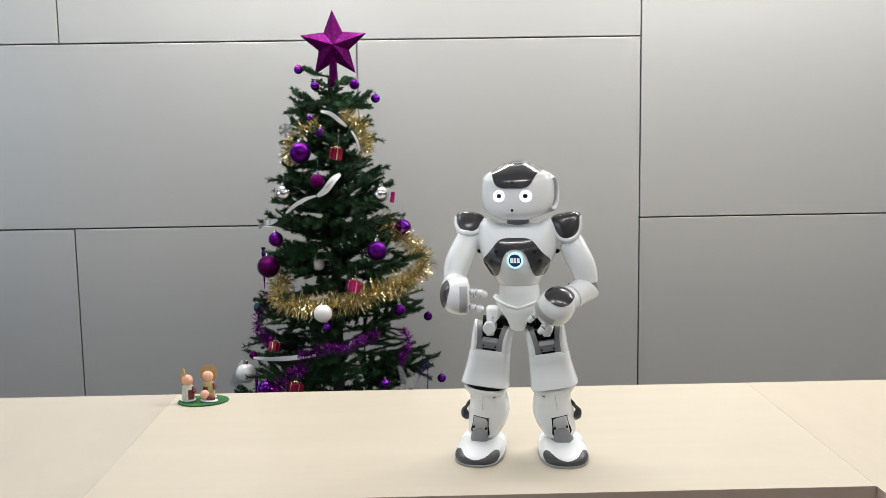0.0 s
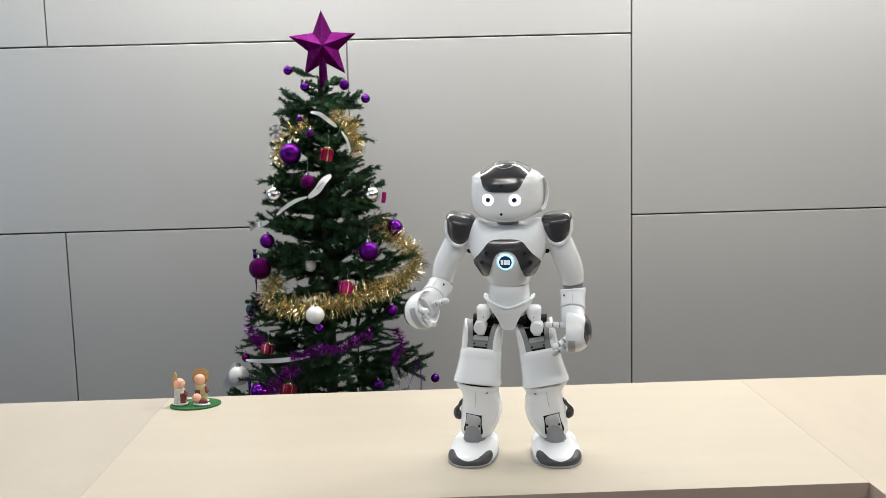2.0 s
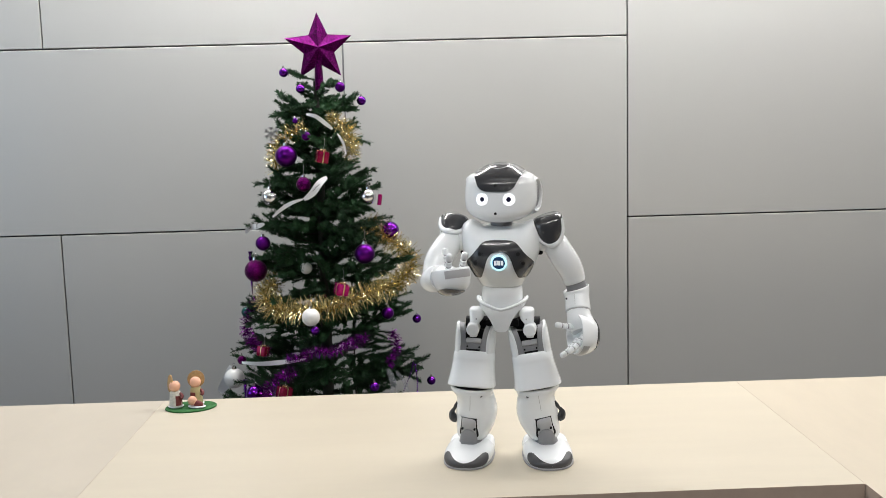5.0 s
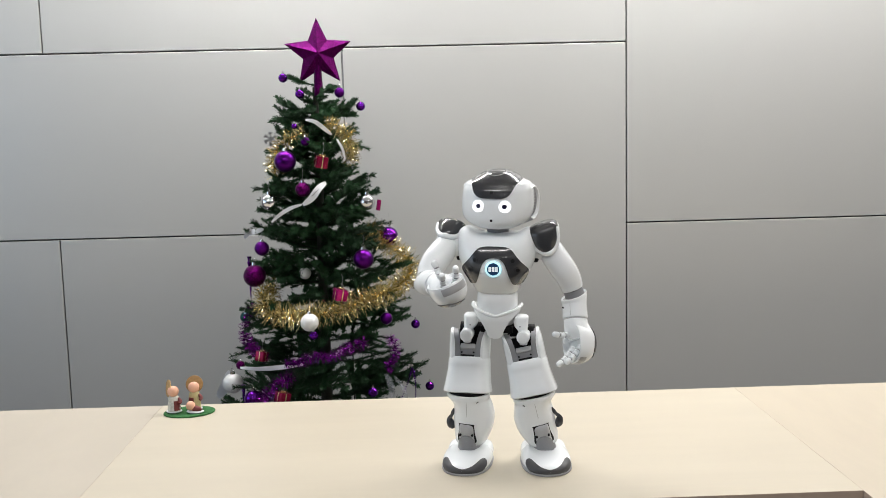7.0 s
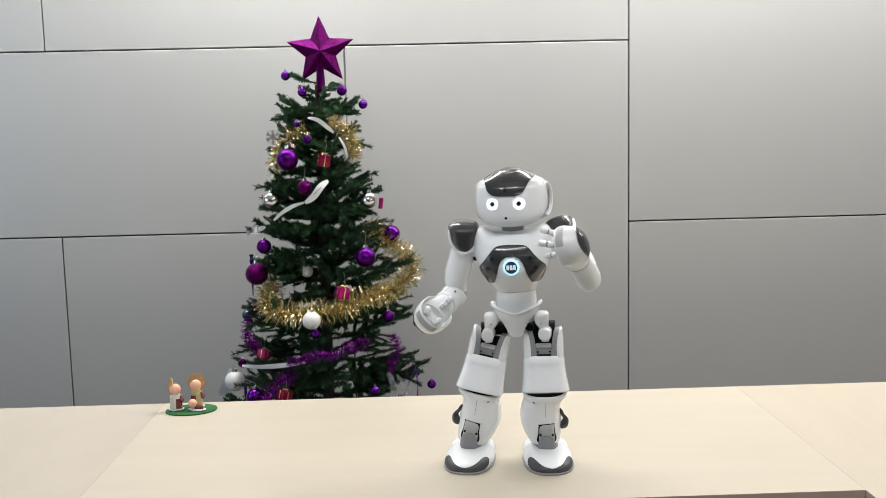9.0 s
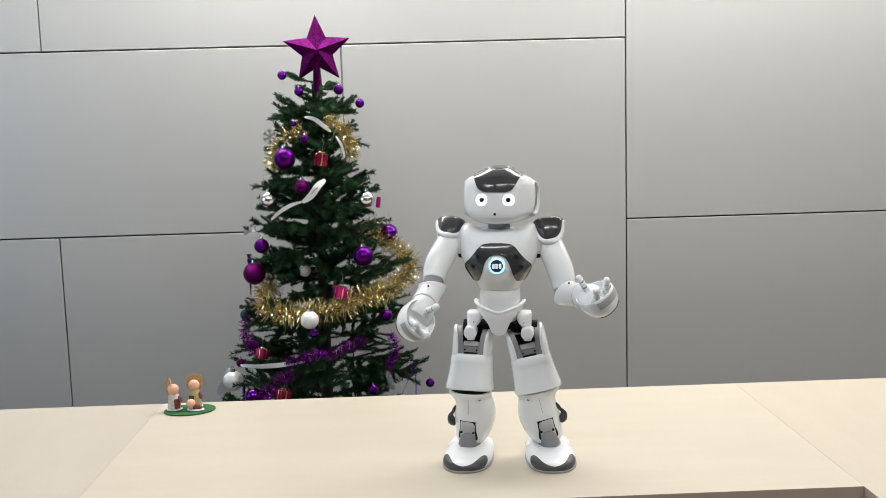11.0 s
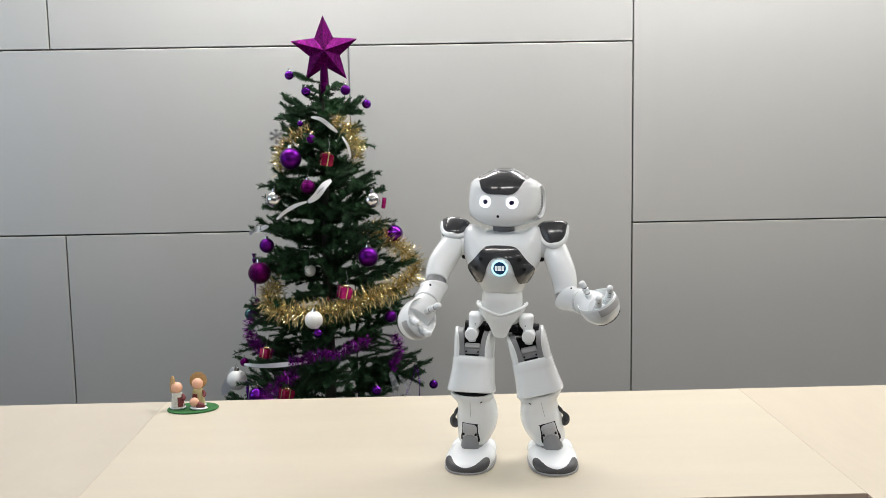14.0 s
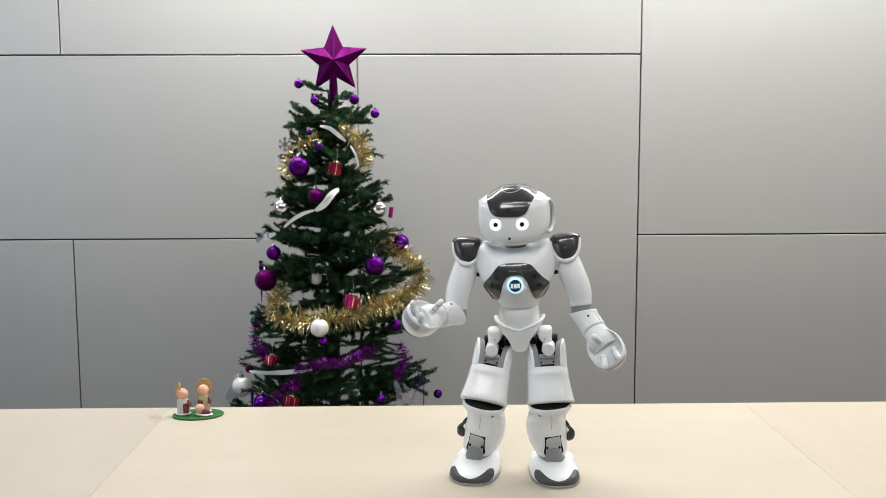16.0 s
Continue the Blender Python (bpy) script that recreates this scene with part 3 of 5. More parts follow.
def build_hand(robot, s):
    # palm down (-z), fingers ahead (+x)
    def outline(t, k):
        c, d = math.cos(t), math.sin(t)
        x = 0.040 + (0.041 if c > 0 else 0.040) * math.copysign(abs(c) ** 0.86, c) * k
        wid = 0.0335 if c > 0 else 0.0335 - 0.0100 * (-c) ** 2
        return x, wid * math.copysign(abs(d) ** 0.90, d) * k

    prof = [(0.02, 0.0340), (0.30, 0.0332), (0.55, 0.0300), (0.75, 0.0245), (0.90, 0.0160), (0.98, 0.0060), (1.00, -0.0040), (0.985, -0.0105), (0.945, -0.0125), (0.895, -0.0110),
            (0.865, -0.0060), (0.83, -0.0010), (0.70, 0.0015), (0.40, 0.0025), (0.02, 0.0025)]
    n = 48
    bm = bmesh.new()
    rows = []
    for k, z in smooth_rows(prof, 3):
        row = []
        for j in range(n):
            x, y = outline(2 * math.pi * j / n, k)
            row.append(Vector((x, y, z)))
        rows.append(row)
    quads(bm, rows)
    tree = surface(bm)
    hand = part("hand", bm, M_WHITE, robot, "white cupped robot hand with three fingers")
    part("wrist", loft([(-0.002, 0, 0, 0.0218, 0.0222), (0.008, 0, 0.001, 0.0235, 0.0230), (0.022, 0, 0.005, 0.0270, 0.0250), (0.036, 0, 0.008, 0.026, 0.020)], "x", 36, 2.1), M_WHITE, hand)
    patch = [(0.070, 0.006), (0.064, 0.021), (0.046, 0.027), (0.026, 0.023), (0.011, 0.012), (0.009, -0.002), (0.022, -0.013), (0.046, -0.019), (0.064, -0.012)]
    part("back_patch", shell(tree, blob([(x, -s * y) for x, y in patch], 6), lambda p: (Vector((p[0], p[1], 0.2)), Vector((0, 0, -1))), 0.0014), M_DARK, hand, "dark glossy patch on the back")
    # grey strip round the tip
    bm = bmesh.new()
    rows = []
    for k, z in ((0.97, 0.006), (1.015, 0.003), (1.02, -0.003), (1.005, -0.0085), (0.96, -0.0085)):
        rows.append([Vector((*outline(radians(-42 + 84 * j / 16), k), z)) for j in range(17)])
    quads(bm, rows, close_u=False, cap=False)
    part("tip_strip", bm, M_LGREY, hand, "grey rubber strip")
    # fingers: three jointed tubes
    for fx, fy, ax, ay in ((0.048, s * 0.012, 38, s * 5), (0.048, -s * 0.011, 38, -s * 5), (0.024, s * 0.001, 78, 0)):
        m = pose(fx, fy, 0.001) @ pose(0, 0, 0, 0, 0, ay) @ pose(0, 0, 0, 0, ax, 0)
        f = None
        r = 0.0066
        for q, ln in enumerate((0.0135, 0.0128, 0.0122, 0.0140)):
            bend = pose(0, 0, 0, 0, 6, 0) if q else Matrix()
            m = m @ bend
            bm = loft([(0.0010, 0, 0, r * 0.80, r * 0.80), (0.0028, 0, 0, r, r), (ln * 0.5, 0, 0, r * 0.86, r * 0.86), (ln - 0.0028, 0, 0, r * 0.98, r * 0.98), (ln - 0.0008, 0, 0, r * 0.8, r * 0.8)] if q < 3 else
                      [(0.001, 0, 0, r * 0.8, r * 0.8), (0.003, 0, 0, r, r), (ln * 0.6, 0, 0, r * 0.98, r * 0.98), (ln * 0.88, 0, 0, r * 0.8, r * 0.8), (ln, 0, 0, r * 0.3, r * 0.3)], "x", 18, 2, 3)
            bm.transform(m)
            if f is None:
                f = part("finger", bm, M_WHITE, hand)
            else:
                tmp = bpy.data.meshes.new("tmp")
                bm.to_mesh(tmp)
                bm.free()
                g = bmesh.new()
                g.from_mesh(f.data)
                g.from_mesh(tmp)
                cyl(g, r * 0.76, r * 0.76, 0.005, m @ pose(0, 0, 0, 0, 90), 14, mi=1)
                g.to_mesh(f.data)
                g.free()
                bpy.data.meshes.remove(tmp)
            m = m @ pose(ln, 0, 0)
            r *= 0.96
        f.data.materials.append(M_GREY)
        for p in f.data.polygons:
            p.use_smooth = True
    return hand


def build_thigh(robot, s):
    rings = [(-0.1090, 0.002, 0, 0.037, 0.041), (-0.1070, 0.003, s * 0.001, 0.0425, 0.0450), (-0.1040, 0.003, s * 0.001, 0.0432, 0.0457), (-0.095, 0.003, s * 0.001, 0.0420, 0.0440), (-0.080, 0.002, s * 0.0005, 0.0400, 0.0420), (-0.062, 0.001, 0, 0.0380, 0.0402), (-0.052, 0.001, 0, 0.0380, 0.0397), (-0.0440, 0.000, 0, 0.0372, 0.0389), (-0.0400, 0, 0, 0.0345, 0.0368), (-0.0388, 0, 0, 0.029, 0.032)]
    thigh = part("thigh", loft(rings, n=64, power=3.3, k=5), M_WHITE, robot)
    lobe = [(-0.050, 0.0380, 0.0318), (-0.044, 0.0382, 0.0320), (-0.034, 0.0384, 0.0322), (-0.022, 0.0386, 0.0322), (-0.006, 0.0384, 0.0305), (0.005, 0.0378, 0.0262), (0.0115, 0.0370, 0.0190), (0.0150, 0.0358, 0.0085)]

    def lobe_mesh(q, outer, inner, grow, drop):
        bm = bmesh.new()
        rows = []
        for z, y, hx in smooth_rows(lobe, 4):
            side = [(hx + grow) * math.cos(radians(b)) for b in range(0, 181, 12)]
            bow = [y * (1 - min(1, abs(x) / 0.0376) ** 3.3) ** (1 / 3.3) for x in side]
            rows.append([Vector((x, q * (w - outer), z - drop)) for x, w in zip(side, bow)] + [Vector((x, q * (w - inner), z - drop)) for x, w in zip(reversed(side), reversed(bow))])
        quads(bm, rows)
        return bm

    for q in (-1, 1):
        # side cheeks round the hip joint, a curved grey lining inside each
        part("cheek", lobe_mesh(q, 0, 0.0046, 0, 0), M_WHITE, thigh)
        part("lining", lobe_mesh(q, 0.0040, 0.0155, -0.0012, 0.0020), M_GREY, thigh, "grey inner lining")
    part("servo", box(bmesh.new(), 0.040, 0.031, 0.024, pose(0.010, 0, -0.0290), 0.002), M_GREY, thigh, "grey servo block")
    part("servo_cover", box(bmesh.new(), 0.014, 0.029, 0.010, pose(0.0255, 0, -0.0215, 0, -24), 0.002), M_LGREY, thigh)
    part("servo_slot", box(bmesh.new(), 0.006, 0.026, 0.0035, pose(0.0290, 0, -0.0375)), M_BLACK, thigh)
    for q in (-1, 1):
        part("screw", cyl(bmesh.new(), 0.0018, 0.0018, 0.004, pose(0.0295, q * 0.0115, -0.0315, 0, 90), 10), M_BLACK, thigh)
    part("joint_core", loft([(-0.05, -0.004, 0, 0.024, 0.024), (-0.025, -0.006, 0, 0.018, 0.022), (0.002, -0.006, 0, 0.016, 0.021)], n=20), M_BLACK, thigh)
    return thigh


def build_shin(robot, s):
    # s * y is the outer side
    rings = [(-0.1140, -0.008, -s * 0.003, 0.026, 0.0260), (-0.106, -0.007, -s * 0.0040, 0.032, 0.0310), (-0.080, -0.006, -s * 0.0085, 0.038, 0.0375), (-0.056, -0.006, -s * 0.0095, 0.041, 0.0398),
             (-0.043, -0.004, -s * 0.0092, 0.040, 0.0380), (-0.030, 0, -s * 0.0075, 0.038, 0.0366), (-0.020, 0.002, -s * 0.0030, 0.038, 0.0375), (-0.013, 0.004, -s * 0.0005, 0.038, 0.0412), (-0.0066, 0.004, 0, 0.0382, 0.0418), (-0.0056, 0.004, 0, 0.036, 0.0395)]
    bm = loft(rings, n=56, power=2.35, k=5)
    tree = surface(bm)
    shin = part("shin", bm, M_WHITE, robot)
    part("knee_joint", loft([(-0.014, 0.003, 0, 0.035, 0.038), (-0.004, 0.003, 0, 0.0355, 0.0385), (0.010, 0, 0, 0.022, 0.028)], n=32, k=2), M_BLACK, shin)
    part("seam", tube(bmesh.new(), [tree.ray_cast(Vector((0.3, -s * 0.001, z)), Vector((-1, 0, 0)))[0] for z in (-0.016, -0.026, -0.036, -0.048)], 0.0005, 6), M_LGREY, shin)
    # outer accent: a thin blade that runs into a round lobe
    part("calf_accent", tube(bmesh.new(), [(0.010, s * 0.0275, -0.041), (0.010, s * 0.0300, -0.049), (0.008, s * 0.0330, -0.056), (0.006, s * 0.0365, -0.062), (0.005, s * 0.0370, -0.069), (0.006, s * 0.0335, -0.077), (0.007, s * 0.0290, -0.083)], [0.0016, 0.0038, 0.0032, 0.0044, 0.0072, 0.0080, 0.0030], 14), M_DARK, shin, "dark glossy calf accent")
    slot = tree.ray_cast(Vector((0.3, -s * 0.022, -0.0165)), Vector((-1, 0, 0)))[0]
    part("slot", box(bmesh.new(), 0.003, 0.0045, 0.0016, Matrix.Translation(slot) @ pose(0, 0, 0, -s * 35)), M_BLACK, shin)
    # opening with the ankle link
    part("ankle_slot", shell(tree, blob([(0.0150, -0.0660), (0.0158, -0.080), (0.0164, -0.104), (-0.0164, -0.104), (-0.0158, -0.080), (-0.0150, -0.0660), (-0.0138, -0.0630), (0.0138, -0.0630)], 4), front_ray, 0.0006), M_BLACK, shin)
    link = loft([(-0.124, 0.012, 0, 0.015, 0.0160), (-0.102, 0.0165, 0, 0.0160, 0.0155), (-0.083, 0.0205, 0, 0.0155, 0.0150), (-0.071, 0.0230, 0, 0.0145, 0.0147), (-0.0640, 0.020, 0, 0.0145, 0.0141)], n=32, power=4.0)
    ltree = surface(link)
    al = part("ankle_link", link, M_LGREY, shin, "grey ankle link")
    part("ankle_knuckle", shell(ltree, blob([(0.013, -0.118), (0.0125, -0.094), (0.006, -0.0865), (0, -0.0855), (-0.006, -0.0865), (-0.0125, -0.094), (-0.013, -0.118)], 5), front_ray, 0.0025), M_GREY, al)
    for q in (-1, 1):
        part("screw", cyl(bmesh.new(), 0.0022, 0.0022, 0.004, pose(0.0360, q * 0.0116, -0.0840, 0, 90), 12), M_BLACK, al)
    return shin


def build_foot(robot, s):
    rings = [(-0.0425, 0.020, 0, 0.0735, 0.0445), (-0.037, 0.020, 0, 0.0755, 0.0468), (-0.031, 0.019, 0, 0.0742, 0.0465), (-0.0262, 0.016, 0, 0.0695, 0.0446), (-0.0226, 0.011, 0, 0.0620, 0.0410), (-0.0196, 0.005, 0, 0.0535, 0.0372), (-0.0176, -0.002, 0, 0.0445, 0.0342), (-0.0166, -0.008, 0, 0.036, 0.030), (-0.0162, -0.010, 0, 0.028, 0.024)]
    bm = loft(rings, n=56, power=2.5, k=5)
    tree = surface(bm)
    foot = part("foot", bm, M_WHITE, robot)
    part("heel_collar", loft([(-0.034, -0.018, 0, 0.0365, 0.0450), (-0.026, -0.020, 0, 0.0340, 0.0440), (-0.0200, -0.022, 0, 0.0300, 0.0415), (-0.0165, -0.025, 0, 0.0230, 0.0360), (-0.0160, -0.026, 0, 0.014, 0.026)], n=36, power=2.6), M_WHITE, foot)
    part("sole", loft([(-0.0452, 0.020, 0, 0.0742, 0.0452), (-0.0445, 0.020, 0, 0.0766, 0.0478), (-0.0415, 0.020, 0, 0.0769, 0.0481), (-0.0405, 0.020, 0, 0.0742, 0.0452)], n=56, power=2.5, k=2), M_SOLE, foot, "grey rubber sole")
    toe = [(0, -0.0408), (0.020, -0.0408), (0.034, -0.0398), (0.0415, -0.0335), (0.0400, -0.0258), (0.031, -0.0232), (0.018, -0.0285), (0, -0.0322), (-0.018, -0.0285), (-0.031, -0.0232), (-0.0400, -0.0258), (-0.0415, -0.0335), (-0.034, -0.0398), (-0.020, -0.0408)]
    part("toe_bumper", shell(tree, blob(toe, 6, (0, -0.0365)), front_ray, 0.0010), M_TOE, foot, "dark satin toe bumper")
    part("ankle_core", loft([(-0.022, 0.004, 0, 0.026, 0.024), (-0.008, 0.002, 0, 0.022, 0.020), (0.008, 0, 0, 0.016, 0.014)], n=24), M_GREY, foot)
    return foot


BASE = pose(0.098, 1.777, TOP, 0, 0, -97)
robot = thing("humanoid_robot", "small white humanoid robot with dark panels standing on the desk", "robot", BASE)
HEAD, TORSO = build_head(robot), build_torso(robot)
LIMB_PARTS = {s: {nm: fn(robot, s) for nm, fn in (("upper", build_upper_arm), ("fore", build_forearm), ("hand", build_hand), ("thigh", build_thigh), ("shin", build_shin), ("foot", build_foot))} for s in (-1, 1)}


# ---- the tree ----
TX, TY = -0.335, 2.72
RAD = ((0.15, 0.42), (0.60, 0.310), (0.72, 0.275), (0.85, 0.240), (1.0, 0.205), (1.15, 0.175), (1.3, 0.140), (1.42, 0.120), (1.50, 0.085))


def needle_branch(length, rnd, twigs):
    """A stem along +x with side twigs, thick with needles; points of both in two lists of faces."""
    verts, faces, mats = [], [], []

    def stick(a, b, r):
        d = (b - a).normalized()
        u = d.orthogonal().normalized()
        w = d.cross(u)
        i0 = len(verts)
        for p, q in ((a, r), (b, r * 0.6)):
            for k in range(4):
                t = k * math.pi / 2
                verts.append(p + (u * math.cos(t) + w * math.sin(t)) * q)
        for k in range(4):
            faces.append((i0 + k, i0 + (k + 1) % 4, i0 + 4 + (k + 1) % 4, i0 + 4 + k))
            mats.append(1)

    def needles(a, b, start):
        d = b - a
        ln = d.length
        d.normalize()
        u0 = d.orthogonal().normalized()
        w0 = d.cross(u0)
        for k in range(int(ln / 0.00043)):
            s = start + (1 - start) * rnd.random()
            t = rnd.random() * 2 * math.pi
            rad = u0 * math.cos(t) + w0 * math.sin(t)
            tilt = rnd.uniform(0.55, 1.25)
            way = (d * math.cos(tilt) + rad * math.sin(tilt)).normalized()
            nl = rnd.uniform(0.0075, 0.0135)
            p = a + d * ln * s
            side = way.cross(rad + d * 0.3).normalized() * 0.0013
            i0 = len(verts)
            verts.extend((p - side, p + side, p + way * nl + side * 0.55, p + way * nl - side * 0.55))
            faces.append((i0, i0 + 1, i0 + 2, i0 + 3))
            mats.append(0)

    pts = [Vector((length * k / 4, rnd.uniform(-0.05, 0.05) * length * k / 4, 0.10 * length * (k / 4) ** 2 + rnd.uniform(-0.02, 0.02) * length)) for k in range(5)]
    for k in range(4):
        stick(pts[k], pts[k + 1], 0.0026 - 0.0004 * k)
        needles(pts[k], pts[k + 1], 0.0)
    for k in range(twigs):
        q = 0.30 + 0.62 * (k + rnd.random() * 0.5) / twigs
        i = min(3, int(q * 4))
        a = pts[i].lerp(pts[i + 1], q * 4 - i)
        sd = 1 if k % 2 else -1
        tl = length * rnd.uniform(0.32, 0.52) * (1.15 - 0.5 * q)
        way = Vector((rnd.uniform(0.6, 0.9), sd * rnd.uniform(0.4, 0.9), rnd.uniform(-0.25, 0.45))).normalized()
        stick(a, a + way * tl, 0.0016)
        needles(a, a + way * tl, 0.05)
    me = bpy.data.meshes.new("branch")
    me.from_pydata([tuple(v) for v in verts], [], faces)
    me.materials.append(M_NEEDLE)
    me.materials.append(M_BARK)
    me.polygons.foreach_set("material_index", mats)
    return me


def tree():
    rnd = random.Random(11)
    t = thing("christmas_tree", "slim green artificial christmas tree behind the desk", "christmas tree", pose(TX, TY, 0))
    bm = tube(bmesh.new(), [(0, 0, 0.06), (0, 0, 0.6), (0.002, 0, 1.1), (0, 0, 1.525)], [0.020, 0.017, 0.013, 0.007], 12)
    part("trunk", bm, M_BARK, t)
    part("stand", cyl(cyl(bmesh.new(), 0.17, 0.16, 0.03, pose(0, 0, 0.015), 32), 0.035, 0.03, 0.12, pose(0, 0, 0.09), 20), M_GREY, t, "round grey tree stand")
    lengths = (0.10, 0.14, 0.18, 0.23, 0.29, 0.36)
    kinds = {ln: [needle_branch(ln, rnd, 5 + int(ln * 22)) for _ in range(3)] for ln in lengths}
    zs, rs = [p[0] for p in RAD], [p[1] for p in RAD]
    z = 0.22
    turn = 0.0
    while z < 1.47:
        r = float(np.interp(z, zs, rs))
        n = 6 if z < 0.85 else 8 if z < 1.02 else 12
        if z > 1.25:
            n = 11
        if z > 1.38:
            n = 9
        if z < 0.55:
            n = 6
        turn += 0.9
        for k in range(n):
            if rnd.random() < (0.10 if z > 0.9 else 0.20):
                continue
            a = turn + 2 * math.pi * k / n + rnd.uniform(-0.25, 0.25)
            want = r * rnd.uniform(0.66, 1.0)
            ln = min(lengths, key=lambda q: abs(q - want))
            ob = new("branch", rnd.choice(kinds[ln]))
            ob.parent = t
            sc = want / ln
            lift = rnd.uniform(-6, 20) if z < 1.25 else rnd.uniform(0, 24)
            ob.matrix_basis = pose(0, 0, z + rnd.uniform(-0.02, 0.02)) @ pose(0, 0, 0, 0, 0, math.degrees(a)) @ pose(0.006, 0, 0, rnd.uniform(-40, 40), -lift, 0) @ Matrix.Scale(sc, 4)
        z += 0.052 + (0.012 if z < 0.6 else 0)
    # short sprigs close to the trunk
    for k in range(46):
        ob = new("branch", kinds[0.10][k % 3])
        ob.parent = t
        ob.matrix_basis = pose(0, 0, 0.86 + 0.0125 * k, 0, 0, 137.5 * k) @ pose(0.004, 0, 0, 0, rnd.uniform(-40, 10), 0) @ Matrix.Scale(rnd.uniform(0.55, 0.85), 4)
    # single boughs that carry the outlying baubles
    for x, y, z in ((-0.421, 2.700, 1.550), (-0.207, 2.700, 1.472), (-0.372, 2.662, 1.515), (-0.264, 2.684, 1.520), (-0.138, 2.690, 1.130), (-0.486, 2.610, 1.110), (-0.514, 2.630, 1.040), (-0.070, 2.700, 0.855),
                    (-0.034, 2.637, 0.700), (-0.556, 2.580, 0.785), (-0.581, 2.590, 0.745), (-0.547, 2.645, 0.905), (-0.462, 2.610, 1.240), (-0.193, 2.600, 1.235), (-0.149, 2.570, 0.910), (-0.060, 2.690, 1.010), (-0.083, 2.575, 0.745), (-0.460, 2.680, 1.400)):
        d = Vector((x - TX, y - TY, 0))
        low = z - 0.25 * d.length
        way = Vector((d.x, d.y, z - low))
        ln = min(lengths, key=lambda q: abs(q - way.length))
        ob = new("branch", kinds[ln][0])
        ob.parent = t
        ob.matrix_basis = Matrix.Translation((0, 0, low)) @ way.to_track_quat("X", "Z").to_matrix().to_4x4() @ Matrix.Scale(way.length * 0.88 / ln, 4)
    for k in range(5):
        a = k * 1.26 + 0.4
        ob = new("branch", kinds[0.10][k % 3])
        ob.parent = t
        ob.matrix_basis = pose(0, 0, 1.475, 0, 0, math.degrees(a)) @ pose(0, 0, 0, 0, -4 - 6 * k, 0) @ Matrix.Scale(0.5, 4)


def star():
    t = thing("tree_star", "purple glitter five-pointed star on the tree top", "star", pose(-0.322, 2.718, 1.617, 0, 0, 2))
    bm = bmesh.new()
    pts = []
    for k in range(10):
        r = 0.0985 if k % 2 == 0 else 0.045
        a = radians(90 + 36 * k + 1.5)
        pts.append(bm.verts.new((r * math.cos(a), 0, r * math.sin(a))))
    f, b = bm.verts.new((0, -0.024, 0)), bm.verts.new((0, 0.024, 0))
    for k in range(10):
        bm.faces.new((pts[k], pts[(k + 1) % 10], f))
        bm.faces.new((pts[(k + 1) % 10], pts[k], b))
    part("star_body", bm, M_MAGENTA, t, smooth=False)
    part("socket", cyl(bmesh.new(), 0.014, 0.010, 0.085, pose(-0.003, 0.002, -0.075), 20), M_MAGENTA, t)


def bauble(x, y, z, r, material, label):
    t = thing("bauble", label, "bauble", pose(x, y, z), "tree baubles")
    part("ball", ball(bmesh.new(), r, u=32, v=20), material, t)
    part("cap", cyl(bmesh.new(), r * 0.26, r * 0.22, r * 0.30, pose(0, 0, r * 1.08), 14), M_SILVER, t, "silver cap")
    part("loop", tube(bmesh.new(), [(0, 0, r * 1.2), (r * 0.12, 0, r * 1.4), (0, 0, r * 1.55), (-r * 0.12, 0, r * 1.4), (0, 0, r * 1.2)], 0.0006, 5), M_SILVER, t)
    if r > 0.015:
        part("thread", tube(bmesh.new(), [(0, 0, r * 1.5), (0.001, 0.006, r * 1.5 + 0.012), (0, 0.014, r * 1.5 + 0.025)], 0.0003, 4), M_GREY, t)


def gift(x, y, z, a, material, turn, label):
    t = thing("gift_ornament", label, "ornament", pose(x, y, z, 6, 10, turn), "tree gift boxes")
    part("box", box(bmesh.new(), a, a, a, Matrix(), 0.002), material, t)
    for m in (Matrix(), pose(0, 0, 0, 0, 0, 90)):
        part("ribbon", box(bmesh.new(), a * 1.03, a * 0.12, a * 1.03, m, 0.0008), M_GOLD, t, "gold ribbon")
    bow = bmesh.new()
    for q in range(4):
        ball(bow, a * 0.14, pose(0, 0, a * 0.6, 0, 0, 90 * q) @ pose(a * 0.14, 0, 0) @ Matrix.Diagonal((1.2, 0.7, 0.6, 1)), 10, 7)
    part("bow", bow, M_GOLD, t)
    part("thread", tube(bmesh.new(), [(0, 0, a * 0.6), (0.003, 0.006, a * 0.6 + 0.022), (0, 0.014, a * 0.6 + 0.035)], 0.0004, 4), M_GREY, t)


